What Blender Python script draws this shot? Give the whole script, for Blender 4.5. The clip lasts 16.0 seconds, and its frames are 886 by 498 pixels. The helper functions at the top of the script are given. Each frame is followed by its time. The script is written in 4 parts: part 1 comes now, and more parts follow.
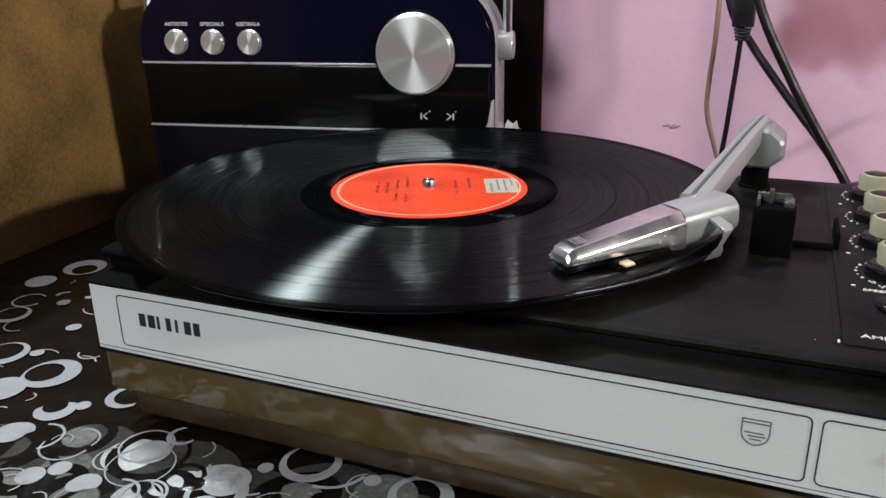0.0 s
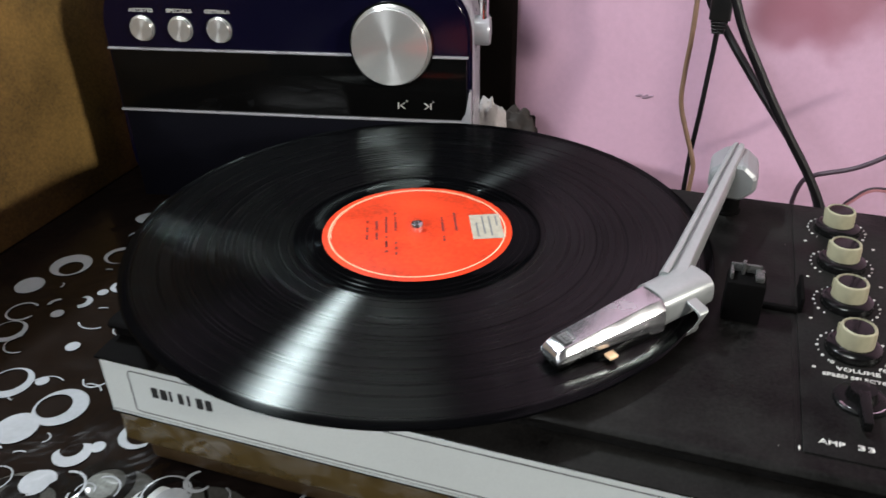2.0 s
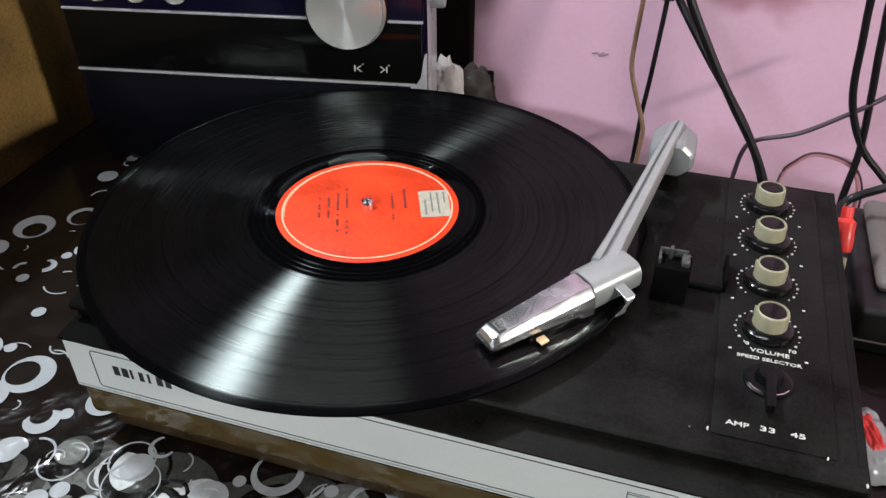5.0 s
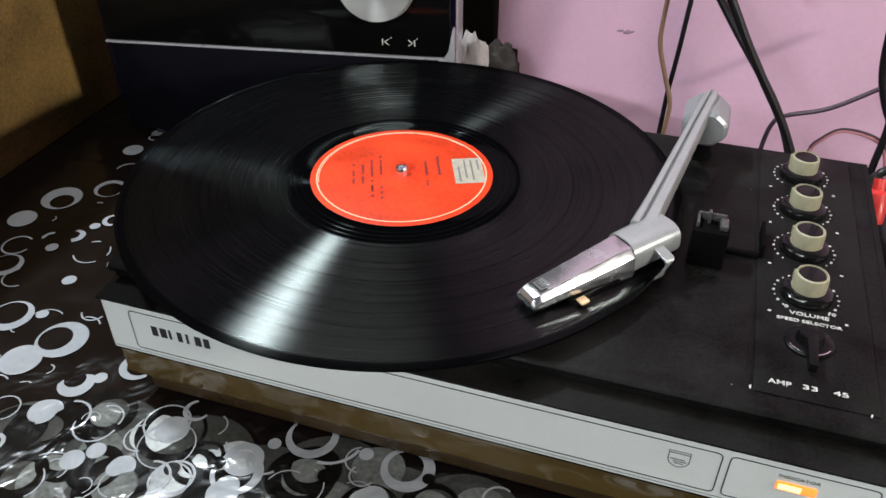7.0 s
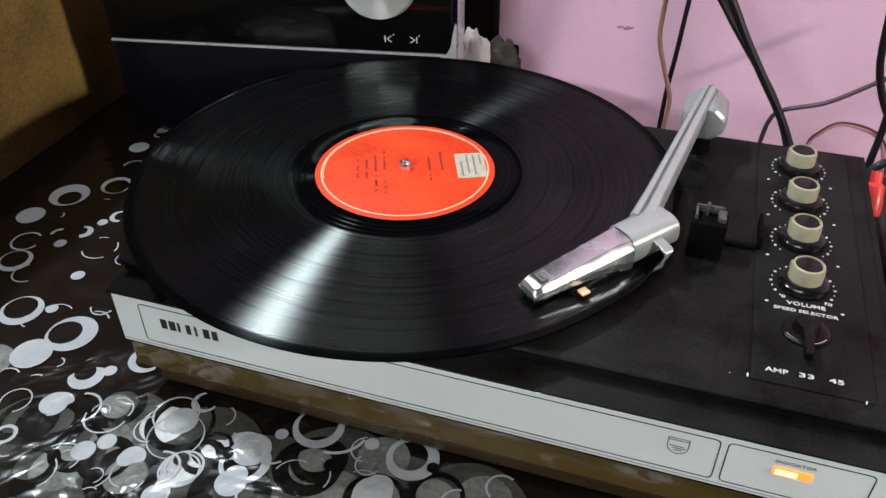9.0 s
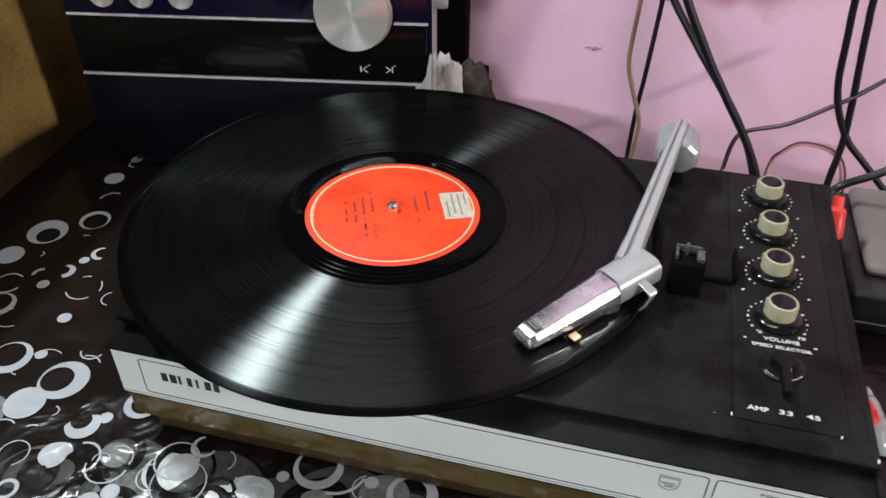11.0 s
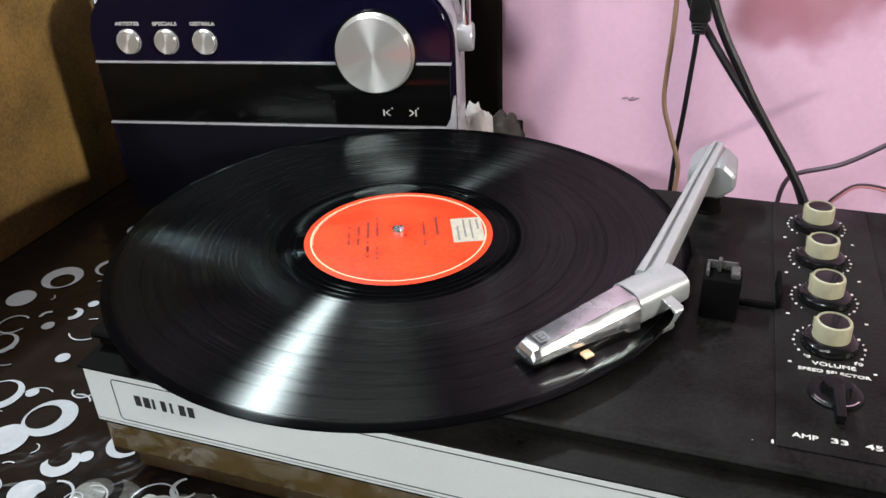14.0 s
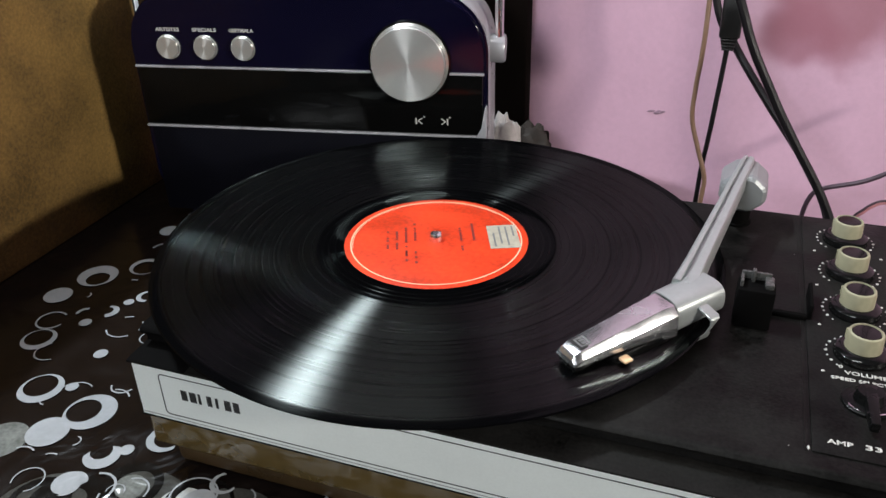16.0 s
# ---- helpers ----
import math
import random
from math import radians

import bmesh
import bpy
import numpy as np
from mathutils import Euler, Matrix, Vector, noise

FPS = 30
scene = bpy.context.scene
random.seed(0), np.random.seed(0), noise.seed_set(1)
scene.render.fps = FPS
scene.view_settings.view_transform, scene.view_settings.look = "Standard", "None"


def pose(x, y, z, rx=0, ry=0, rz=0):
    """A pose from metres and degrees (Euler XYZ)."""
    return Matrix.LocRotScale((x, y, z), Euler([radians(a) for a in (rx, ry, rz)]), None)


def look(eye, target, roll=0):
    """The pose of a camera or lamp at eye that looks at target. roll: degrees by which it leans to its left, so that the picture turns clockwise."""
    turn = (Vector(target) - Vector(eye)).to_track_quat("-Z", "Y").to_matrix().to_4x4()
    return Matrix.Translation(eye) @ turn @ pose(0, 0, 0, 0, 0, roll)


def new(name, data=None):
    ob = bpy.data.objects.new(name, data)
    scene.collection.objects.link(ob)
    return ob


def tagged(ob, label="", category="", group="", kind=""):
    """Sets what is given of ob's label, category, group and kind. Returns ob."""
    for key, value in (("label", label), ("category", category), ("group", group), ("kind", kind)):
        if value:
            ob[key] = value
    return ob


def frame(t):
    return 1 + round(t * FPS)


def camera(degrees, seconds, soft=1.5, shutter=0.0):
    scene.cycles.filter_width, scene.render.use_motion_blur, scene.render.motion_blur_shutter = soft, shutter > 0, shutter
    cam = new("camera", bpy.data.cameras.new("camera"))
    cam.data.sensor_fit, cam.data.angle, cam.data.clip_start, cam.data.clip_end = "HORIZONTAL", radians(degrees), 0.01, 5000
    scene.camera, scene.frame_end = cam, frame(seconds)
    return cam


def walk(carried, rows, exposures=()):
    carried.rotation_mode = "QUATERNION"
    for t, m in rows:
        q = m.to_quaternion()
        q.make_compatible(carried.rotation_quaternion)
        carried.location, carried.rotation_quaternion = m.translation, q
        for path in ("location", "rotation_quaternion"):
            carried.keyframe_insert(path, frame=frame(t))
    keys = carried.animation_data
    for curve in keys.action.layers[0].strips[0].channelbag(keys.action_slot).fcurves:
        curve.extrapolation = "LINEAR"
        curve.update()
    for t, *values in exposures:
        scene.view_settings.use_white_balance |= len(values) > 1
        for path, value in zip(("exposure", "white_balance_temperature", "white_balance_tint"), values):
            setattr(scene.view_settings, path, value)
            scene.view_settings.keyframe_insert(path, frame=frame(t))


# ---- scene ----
cam = camera(57.33, 16.0, shutter=0.4)
# seconds, eye (metres; the table top is z = 0, the spindle stands on x = y = 0), yaw, pitch, roll (degrees)
ROWS = [
    (0, 0.1596, -0.3662, 0.2094, 22.25, -20.39, 0.99),
    (0.5, 0.1657, -0.3700, 0.2159, 22.38, -21.04, 1.11),
    (0.8, 0.1640, -0.3730, 0.2190, 22.11, -22.55, 1.57),
    (1, 0.1638, -0.3759, 0.2248, 22.03, -23.58, 1.57),
    (1.3, 0.1590, -0.3790, 0.2610, 21.08, -25.97, 2.07),
    (1.5, 0.1469, -0.3756, 0.2787, 20.54, -27.60, 1.78),
    (1.8, 0.1370, -0.3670, 0.2990, 19.62, -29.86, 1.82),
    (2, 0.1391, -0.3469, 0.3044, 19.19, -30.71, 1.01),
    (2.5, 0.1299, -0.3354, 0.3135, 18.27, -32.91, 0.27),
    (3, 0.1367, -0.3388, 0.3347, 17.93, -34.55, -0.13),
    (3.5, 0.1501, -0.3404, 0.3435, 17.84, -35.75, 0.04),
    (4, 0.1541, -0.3397, 0.3492, 17.87, -36.19, 0.33),
    (6.5, 0.1480, -0.3473, 0.3261, 17.92, -36.81, -0.16),
    (7, 0.1410, -0.3550, 0.3288, 18.24, -36.86, 0.04),
    (7.5, 0.1376, -0.3589, 0.3288, 18.43, -36.99, 0.14),
    (8, 0.1420, -0.3596, 0.3300, 18.49, -36.97, 0.21),
    (8.5, 0.1429, -0.3605, 0.3310, 18.45, -37.02, 0.35),
    (10.8, 0.1352, -0.3646, 0.3566, 15.32, -37.50, -0.18),
    (11, 0.1233, -0.3583, 0.3654, 14.73, -38.33, -0.14),
    (11.3, 0.1100, -0.3310, 0.3620, 13.95, -39.73, -0.08),
    (11.5, 0.1055, -0.3105, 0.3441, 14.47, -39.51, 0.18),
    (11.7, 0.0980, -0.2960, 0.3210, 14.27, -40.22, 0.08),
    (12, 0.1019, -0.2895, 0.3021, 15.77, -38.97, 1.18),
    (12.3, 0.1080, -0.3090, 0.3040, 16.54, -37.36, 1.99),
    (12.5, 0.1196, -0.3198, 0.2934, 17.10, -35.79, 1.83),
    (12.8, 0.1320, -0.3240, 0.2940, 17.35, -34.94, 2.21),
    (13, 0.1391, -0.3249, 0.2895, 17.80, -33.38, 2.10),
    (13.5, 0.1460, -0.3368, 0.2947, 18.30, -31.39, 2.17),
    (14, 0.1524, -0.3463, 0.3035, 18.94, -30.13, 2.22),
    (14.5, 0.1593, -0.3411, 0.2991, 19.35, -29.72, 1.94),
    (15, 0.1506, -0.3463, 0.2987, 19.72, -29.48, 1.63),
    (15.5, 0.1408, -0.3625, 0.3064, 20.04, -29.40, 1.47),
    (16, 0.1401, -0.3614, 0.3077, 19.89, -29.46, 1.36),
]
walk(cam, [(t, pose(x, y, z, 90 + pitch, roll, yaw)) for t, x, y, z, yaw, pitch, roll in ROWS],
     exposures=[(0.0, -0.08), (1.0, -0.05), (3.0, 0.02), (7.0, -0.02), (8.5, 0.0), (11.0, 0.08), (11.5, 0.0), (12.0, -0.16), (12.6, 0.16), (13.5, 0.22), (14.1, 0.36), (14.6, 0.12), (15.2, 0.04), (16.0, -0.10)])

# ---- light: the fluorescent tubes of the room ----
world = bpy.data.worlds.new("room_world")
scene.world = world
world.use_nodes = True
world.node_tree.nodes["Background"].inputs[0].default_value = (0.9, 0.95, 1.0, 1)
world.node_tree.nodes["Background"].inputs[1].default_value = 0.02


def tube_lamp(name, eye, target, length, watts, colour):
    data = bpy.data.lights.new(name, "AREA")
    data.shape, data.size, data.size_y = "RECTANGLE", length, 0.05
    data.energy, data.color = watts, colour
    ob = new(name, data)
    ob.matrix_world = look(eye, target)
    return ob


KEY = (-0.75, 0.12, 1.45)
FRONT = (-0.36, -1.50, 0.95)
RIGHT = (1.26, -0.34, 0.55)
OVER = (-0.30, -0.28, 1.74)
MIDDLE = (0, 0, 0.05)
LAMPS = ((KEY, MIDDLE, 0.21, 31, (0.90, 1.0, 1.06)), (FRONT, MIDDLE, 0.6, 17.5, (0.96, 1.0, 1.04)), (RIGHT, MIDDLE, 0.12, 14, (1.0, 0.95, 0.87)),
         (OVER, (-0.30, 0.12, 0.05), 1.2, 10, (0.94, 1.0, 0.98)))
for eye, target, length, watts, colour in LAMPS:
    tube_lamp("tube_lamp", eye, target, length, watts, colour)


# ---- materials ----
def material(name, colour, rough=0.5, metal=0.0, vary=0.12, scale=60.0, bump=0.0, bump_scale=400.0, coat=0.0, spec=0.5, rough_vary=0.12):
    m = bpy.data.materials.new(name)
    m.use_nodes = True
    nt = m.node_tree
    b = nt.nodes["Principled BSDF"]
    tc = nt.nodes.new("ShaderNodeTexCoord")
    big = nt.nodes.new("ShaderNodeTexNoise")
    big.inputs["Scale"].default_value, big.inputs["Detail"].default_value = scale, 6
    nt.links.new(tc.outputs["Object"], big.inputs["Vector"])
    fine = nt.nodes.new("ShaderNodeTexNoise")
    fine.inputs["Scale"].default_value, fine.inputs["Detail"].default_value = bump_scale, 3
    nt.links.new(tc.outputs["Object"], fine.inputs["Vector"])
    add = nt.nodes.new("ShaderNodeMath")
    add.operation = "MULTIPLY_ADD"
    nt.links.new(fine.outputs["Fac"], add.inputs[0])
    add.inputs[1].default_value = 0.4
    half = nt.nodes.new("ShaderNodeMath")
    half.operation = "MULTIPLY"
    half.inputs[1].default_value = 0.6
    nt.links.new(big.outputs["Fac"], half.inputs[0])
    nt.links.new(half.outputs[0], add.inputs[2])
    ramp = nt.nodes.new("ShaderNodeMapRange")
    ramp.inputs["From Min"].default_value, ramp.inputs["From Max"].default_value = 0.3, 0.7
    ramp.inputs["To Min"].default_value, ramp.inputs["To Max"].default_value = 1 - vary, 1 + vary
    nt.links.new(add.outputs[0], ramp.inputs["Value"])
    mul = nt.nodes.new("ShaderNodeVectorMath")
    mul.operation = "SCALE"
    mul.inputs[0].default_value = colour
    nt.links.new(ramp.outputs[0], mul.inputs["Scale"])
    nt.links.new(mul.outputs[0], b.inputs["Base Color"])
    rr = nt.nodes.new("ShaderNodeMapRange")
    rr.inputs["From Min"].default_value, rr.inputs["From Max"].default_value = 0.3, 0.7
    rr.inputs["To Min"].default_value, rr.inputs["To Max"].default_value = max(0.02, rough - rough_vary), min(1.0, rough + rough_vary)
    nt.links.new(big.outputs["Fac"], rr.inputs["Value"])
    nt.links.new(rr.outputs[0], b.inputs["Roughness"])
    b.inputs["Metallic"].default_value = metal
    b.inputs["Coat Weight"].default_value = coat
    b.inputs["Coat Roughness"].default_value = 0.08
    b.inputs["Specular IOR Level"].default_value = spec
    if bump:
        bn = nt.nodes.new("ShaderNodeBump")
        bn.inputs["Strength"].default_value, bn.inputs["Distance"].default_value = bump, 0.001
        nt.links.new(fine.outputs["Fac"], bn.inputs["Height"])
        nt.links.new(bn.outputs[0], b.inputs["Normal"])
    return m


def brushed(name, colour, rough, strength):
    """Turned metal: brush marks run in rings round the object's own z axis."""
    m = material(name, colour, rough, 1.0, 0.03, 30, rough_vary=0.0)
    nt = m.node_tree
    b = nt.nodes["Principled BSDF"]
    tan = nt.nodes.new("ShaderNodeTangent")
    tan.direction_type, tan.axis = "RADIAL", "Z"
    nt.links.new(tan.outputs[0], b.inputs["Tangent"])
    b.inputs["Anisotropic"].default_value = strength
    b.inputs["Anisotropic Rotation"].default_value = 0.25
    return m


def vinyl_material():
    """Black record: shiny run-out, grooves that scatter the light across their run, plain gaps between the songs."""
    m = bpy.data.materials.new("vinyl")
    m.use_nodes = True
    nt = m.node_tree
    nt.nodes.remove(nt.nodes["Principled BSDF"])
    out = [n for n in nt.nodes if n.type == "OUTPUT_MATERIAL"][0]
    tc = nt.nodes.new("ShaderNodeTexCoord")
    sep = nt.nodes.new("ShaderNodeVectorMath")
    sep.operation = "MULTIPLY"
    sep.inputs[1].default_value = (1, 1, 0)
    nt.links.new(tc.outputs["Object"], sep.inputs[0])
    ln = nt.nodes.new("ShaderNodeVectorMath")
    ln.operation = "LENGTH"
    nt.links.new(sep.outputs[0], ln.inputs[0])
    scale = nt.nodes.new("ShaderNodeMath")
    scale.operation = "DIVIDE"
    scale.inputs[1].default_value = 0.152
    nt.links.new(ln.outputs["Value"], scale.inputs[0])
    ramp = nt.nodes.new("ShaderNodeValToRGB")
    nt.links.new(scale.outputs[0], ramp.inputs[0])
    stops = [(0.0, 0), (0.358, 0), (0.361, 0.35), (0.364, 0), (0.380, 0), (0.383, 0.4), (0.386, 0), (0.402, 0), (0.405, 0.35), (0.408, 0), (0.425, 0), (0.432, 1), (0.612, 1), (0.616, 0.1), (0.620, 1), (0.713, 1), (0.717, 0.1), (0.721, 1),
             (0.808, 1), (0.811, 0.35), (0.815, 1), (0.955, 1), (0.962, 0.1), (1.0, 0.0)]
    el = ramp.color_ramp.elements
    while len(el) < len(stops):
        el.new(0.5)
    for e, (p, v) in zip(el, stops):
        e.position, e.color = p, (v, v, v, 1)
    # rings of uneven loudness
    ring = nt.nodes.new("ShaderNodeTexNoise")
    ring.noise_dimensions = "1D"
    ring.inputs["Scale"].default_value, ring.inputs["Detail"].default_value = 420, 3
    nt.links.new(ln.outputs["Value"], ring.inputs["W"])
    ro = nt.nodes.new("ShaderNodeMapRange")
    ro.inputs["From Min"].default_value, ro.inputs["From Max"].default_value = 0.25, 0.75
    ro.inputs["To Min"].default_value, ro.inputs["To Max"].default_value = 0.265, 0.29
    nt.links.new(ring.outputs["Fac"], ro.inputs["Value"])
    tan = nt.nodes.new("ShaderNodeTangent")
    tan.direction_type, tan.axis = "RADIAL", "Z"
    # the two walls of the V-shaped groove lean outwards and inwards
    radial = nt.nodes.new("ShaderNodeVectorMath")
    radial.operation = "NORMALIZE"
    nt.links.new(sep.outputs[0], radial.inputs[0])
    walls = []
    for lean in (0.27, -0.27):
        tip = nt.nodes.new("ShaderNodeVectorMath")
        tip.operation = "MULTIPLY_ADD"
        nt.links.new(radial.outputs[0], tip.inputs[0])
        tip.inputs[1].default_value = (lean, lean, lean)
        tip.inputs[2].default_value = (0, 0, 1)
        unit = nt.nodes.new("ShaderNodeVectorMath")
        unit.operation = "NORMALIZE"
        nt.links.new(tip.outputs[0], unit.inputs[0])
        wall = nt.nodes.new("ShaderNodeBsdfAnisotropic")
        wall.distribution = "BECKMANN"
        wall.inputs["Color"].default_value = (0.93, 1.0, 0.96, 1)
        wall.inputs["Anisotropy"].default_value = 0.55
        nt.links.new(ro.outputs[0], wall.inputs["Roughness"])
        nt.links.new(tan.outputs[0], wall.inputs["Tangent"])
        nt.links.new(unit.outputs[0], wall.inputs["Normal"])
        walls.append(wall)
    groove = nt.nodes.new("ShaderNodeMixShader")
    nt.links.new(walls[0].outputs[0], groove.inputs[1])
    nt.links.new(walls[1].outputs[0], groove.inputs[2])
    land = nt.nodes.new("ShaderNodeBsdfAnisotropic")
    land.distribution = "BECKMANN"
    land.inputs["Color"].default_value = (0.15, 0.175, 0.17, 1)
    land.inputs["Roughness"].default_value = 0.09
    body = nt.nodes.new("ShaderNodeBsdfDiffuse")
    body.inputs["Color"].default_value = (0.0012, 0.0012, 0.0014, 1)
    fres = nt.nodes.new("ShaderNodeFresnel")
    fres.inputs["IOR"].default_value = 1.47
    smooth = nt.nodes.new("ShaderNodeMixShader")
    nt.links.new(fres.outputs[0], smooth.inputs[0])
    nt.links.new(body.outputs[0], smooth.inputs[1])
    nt.links.new(land.outputs[0], smooth.inputs[2])
    # louder and quieter rings throw more and less of the light
    loud = nt.nodes.new("ShaderNodeMapRange")
    loud.inputs["From Min"].default_value, loud.inputs["From Max"].default_value = 0.3, 0.7
    loud.inputs["To Min"].default_value, loud.inputs["To Max"].default_value = 0.0265, 0.036
    nt.links.new(ring.outputs["Fac"], loud.inputs["Value"])
    share = nt.nodes.new("ShaderNodeMath")
    share.operation = "MULTIPLY"
    nt.links.new(loud.outputs[0], share.inputs[0])
    nt.links.new(ramp.outputs[0], share.inputs[1])
    # and all of them more at a low angle
    low = nt.nodes.new("ShaderNodeMath")
    low.operation = "MULTIPLY_ADD"
    nt.links.new(fres.outputs[0], low.inputs[0])
    low.inputs[1].default_value, low.inputs[2].default_value = 7.0, 0.6
    force = nt.nodes.new("ShaderNodeMath")
    force.operation = "MULTIPLY"
    nt.links.new(share.outputs[0], force.inputs[0])
    nt.links.new(low.outputs[0], force.inputs[1])
    mix = nt.nodes.new("ShaderNodeMixShader")
    nt.links.new(force.outputs[0], mix.inputs[0])
    nt.links.new(smooth.outputs[0], mix.inputs[1])
    nt.links.new(groove.outputs[0], mix.inputs[2])
    nt.links.new(mix.outputs[0], out.inputs["Surface"])
    return m


def plain(name, colour, rough=0.5, glow=0.0):
    m = bpy.data.materials.new(name)
    m.use_nodes = True
    b = m.node_tree.nodes["Principled BSDF"]
    b.inputs["Base Color"].default_value = (*colour, 1)
    b.inputs["Roughness"].default_value = rough
    if glow:
        b.inputs["Emission Color"].default_value = (*colour, 1)
        b.inputs["Emission Strength"].default_value = glow
    return m


def wood_veneer():
    m = material("brown_veneer", (0.088, 0.058, 0.019), 0.13, 0, 0.10, 30, 0.6, 20, spec=0.7, rough_vary=0.05)
    nt = m.node_tree
    mp = nt.nodes.new("ShaderNodeMapping")
    mp.inputs["Scale"].default_value = (0.12, 1, 2.2)
    noise_node = [n for n in nt.nodes if n.type == "TEX_NOISE"][0]
    tc = [n for n in nt.nodes if n.type == "TEX_COORD"][0]
    nt.links.new(tc.outputs["Object"], mp.inputs[0])
    nt.links.new(mp.outputs[0], noise_node.inputs["Vector"])
    b = nt.nodes["Principled BSDF"]
    b.inputs["Specular IOR Level"].default_value = 0.9
    # the film is crinkled at one end and lies smooth along the rest
    bn = [n for n in nt.nodes if n.type == "BUMP"][0]
    bn.inputs["Distance"].default_value = 0.0035
    xyz = nt.nodes.new("ShaderNodeSeparateXYZ")
    nt.links.new(tc.outputs["Object"], xyz.inputs[0])
    mr = nt.nodes.new("ShaderNodeMapRange")
    mr.interpolation_type = "SMOOTHSTEP"
    mr.inputs["From Min"].default_value, mr.inputs["From Max"].default_value = -0.06, 0.14
    mr.inputs["To Min"].default_value, mr.inputs["To Max"].default_value = 1.5, 0.16
    nt.links.new(xyz.outputs[0], mr.inputs["Value"])
    nt.links.new(mr.outputs[0], bn.inputs["Strength"])
    return m


def cloth_bump(m, strength=0.6):
    """Soft waves and creases of a plastic table cover."""
    nt = m.node_tree
    b = nt.nodes["Principled BSDF"]
    geo = nt.nodes.new("ShaderNodeNewGeometry")
    wav = nt.nodes.new("ShaderNodeTexNoise")
    wav.inputs["Scale"].default_value, wav.inputs["Detail"].default_value, wav.inputs["Distortion"].default_value = 28, 2.5, 0.8
    nt.links.new(geo.outputs["Position"], wav.inputs["Vector"])
    bn = nt.nodes.new("ShaderNodeBump")
    bn.inputs["Strength"].default_value, bn.inputs["Distance"].default_value = strength, 0.012
    # most crumpled in front of the player
    far = nt.nodes.new("ShaderNodeVectorMath")
    far.operation = "DISTANCE"
    far.inputs[1].default_value = (-0.05, -0.18, 0)
    nt.links.new(geo.outputs["Position"], far.inputs[0])
    mr = nt.nodes.new("ShaderNodeMapRange")
    mr.interpolation_type = "SMOOTHSTEP"
    mr.inputs["From Min"].default_value, mr.inputs["From Max"].default_value = 0.05, 0.17
    mr.inputs["To Min"].default_value, mr.inputs["To Max"].default_value = strength, strength * 0.3
    nt.links.new(far.outputs["Value"], mr.inputs["Value"])
    nt.links.new(mr.outputs[0], bn.inputs["Strength"])
    nt.links.new(wav.outputs["Fac"], bn.inputs["Height"])
    nt.links.new(bn.outputs[0], b.inputs["Normal"])
    return m


def soft_blotch(m, centre, radius, colour):
    """A soft, blotchy patch of another colour mixed into the wall paint."""
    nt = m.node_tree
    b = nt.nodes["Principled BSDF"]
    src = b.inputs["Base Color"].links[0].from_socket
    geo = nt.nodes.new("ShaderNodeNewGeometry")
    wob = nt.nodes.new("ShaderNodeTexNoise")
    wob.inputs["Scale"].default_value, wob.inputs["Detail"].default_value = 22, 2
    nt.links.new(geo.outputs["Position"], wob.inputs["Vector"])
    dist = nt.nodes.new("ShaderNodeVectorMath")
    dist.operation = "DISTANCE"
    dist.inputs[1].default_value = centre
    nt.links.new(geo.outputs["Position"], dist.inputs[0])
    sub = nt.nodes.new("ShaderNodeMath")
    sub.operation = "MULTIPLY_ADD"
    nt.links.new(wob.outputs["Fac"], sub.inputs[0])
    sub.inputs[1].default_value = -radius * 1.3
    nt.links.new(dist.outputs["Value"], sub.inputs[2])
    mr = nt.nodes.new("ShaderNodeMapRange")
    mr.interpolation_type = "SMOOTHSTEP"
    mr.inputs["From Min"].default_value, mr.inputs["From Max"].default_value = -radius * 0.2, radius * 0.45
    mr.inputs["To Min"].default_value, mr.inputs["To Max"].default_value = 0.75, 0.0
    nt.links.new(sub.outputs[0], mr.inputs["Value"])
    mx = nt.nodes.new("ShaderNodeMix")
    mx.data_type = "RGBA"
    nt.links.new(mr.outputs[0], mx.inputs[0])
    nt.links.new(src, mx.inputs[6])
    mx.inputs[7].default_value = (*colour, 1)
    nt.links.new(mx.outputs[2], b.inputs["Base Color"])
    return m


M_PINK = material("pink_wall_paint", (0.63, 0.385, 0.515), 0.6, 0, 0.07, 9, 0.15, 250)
# the reddish shade at the upper right, put into the paint colour as two patches
soft_blotch(M_PINK, (0.215, 0.302, 0.172), 0.062, (0.30, 0.10, 0.13))
soft_blotch(M_PINK, (0.185, 0.302, 0.140), 0.030, (0.34, 0.13, 0.18))
soft_blotch(M_PINK, (0.040, 0.302, 0.212), 0.045, (0.45, 0.20, 0.28))
M_CHIP = plain("grey_chip", (0.27, 0.17, 0.23), 0.8)
M_DARKWOOD = material("dark_wood", (0.005, 0.0035, 0.003), 0.85, 0, 0.3, 20, 0.1, 200, spec=0.03)
M_BROWN = material("brown_board", (0.205, 0.121, 0.032), 0.75, 0, 0.65, 18, 0.8, 480)
M_GREYWALL = material("grey_wall_paint", (0.06, 0.065, 0.065), 0.7, 0, 0.08, 6)
M_FLOOR = material("floor_cement", (0.10, 0.09, 0.085), 0.6, 0, 0.2, 5)
M_CEIL = material("ceiling_paint", (0.05, 0.05, 0.05), 0.8, 0, 0.04, 5)
M_CLOTH = cloth_bump(material("black_plastic_cloth", (0.0055, 0.0038, 0.0034), 0.20, 0, 0.3, 40, spec=0.22, rough_vary=0.06))
# light grey of the print, also used for the glare painted before the player
M_LIGHTGREY = cloth_bump(material("light_grey_print_and_glare", (0.34, 0.35, 0.35), 0.16, 0, 0.35, 40, rough_vary=0.05))
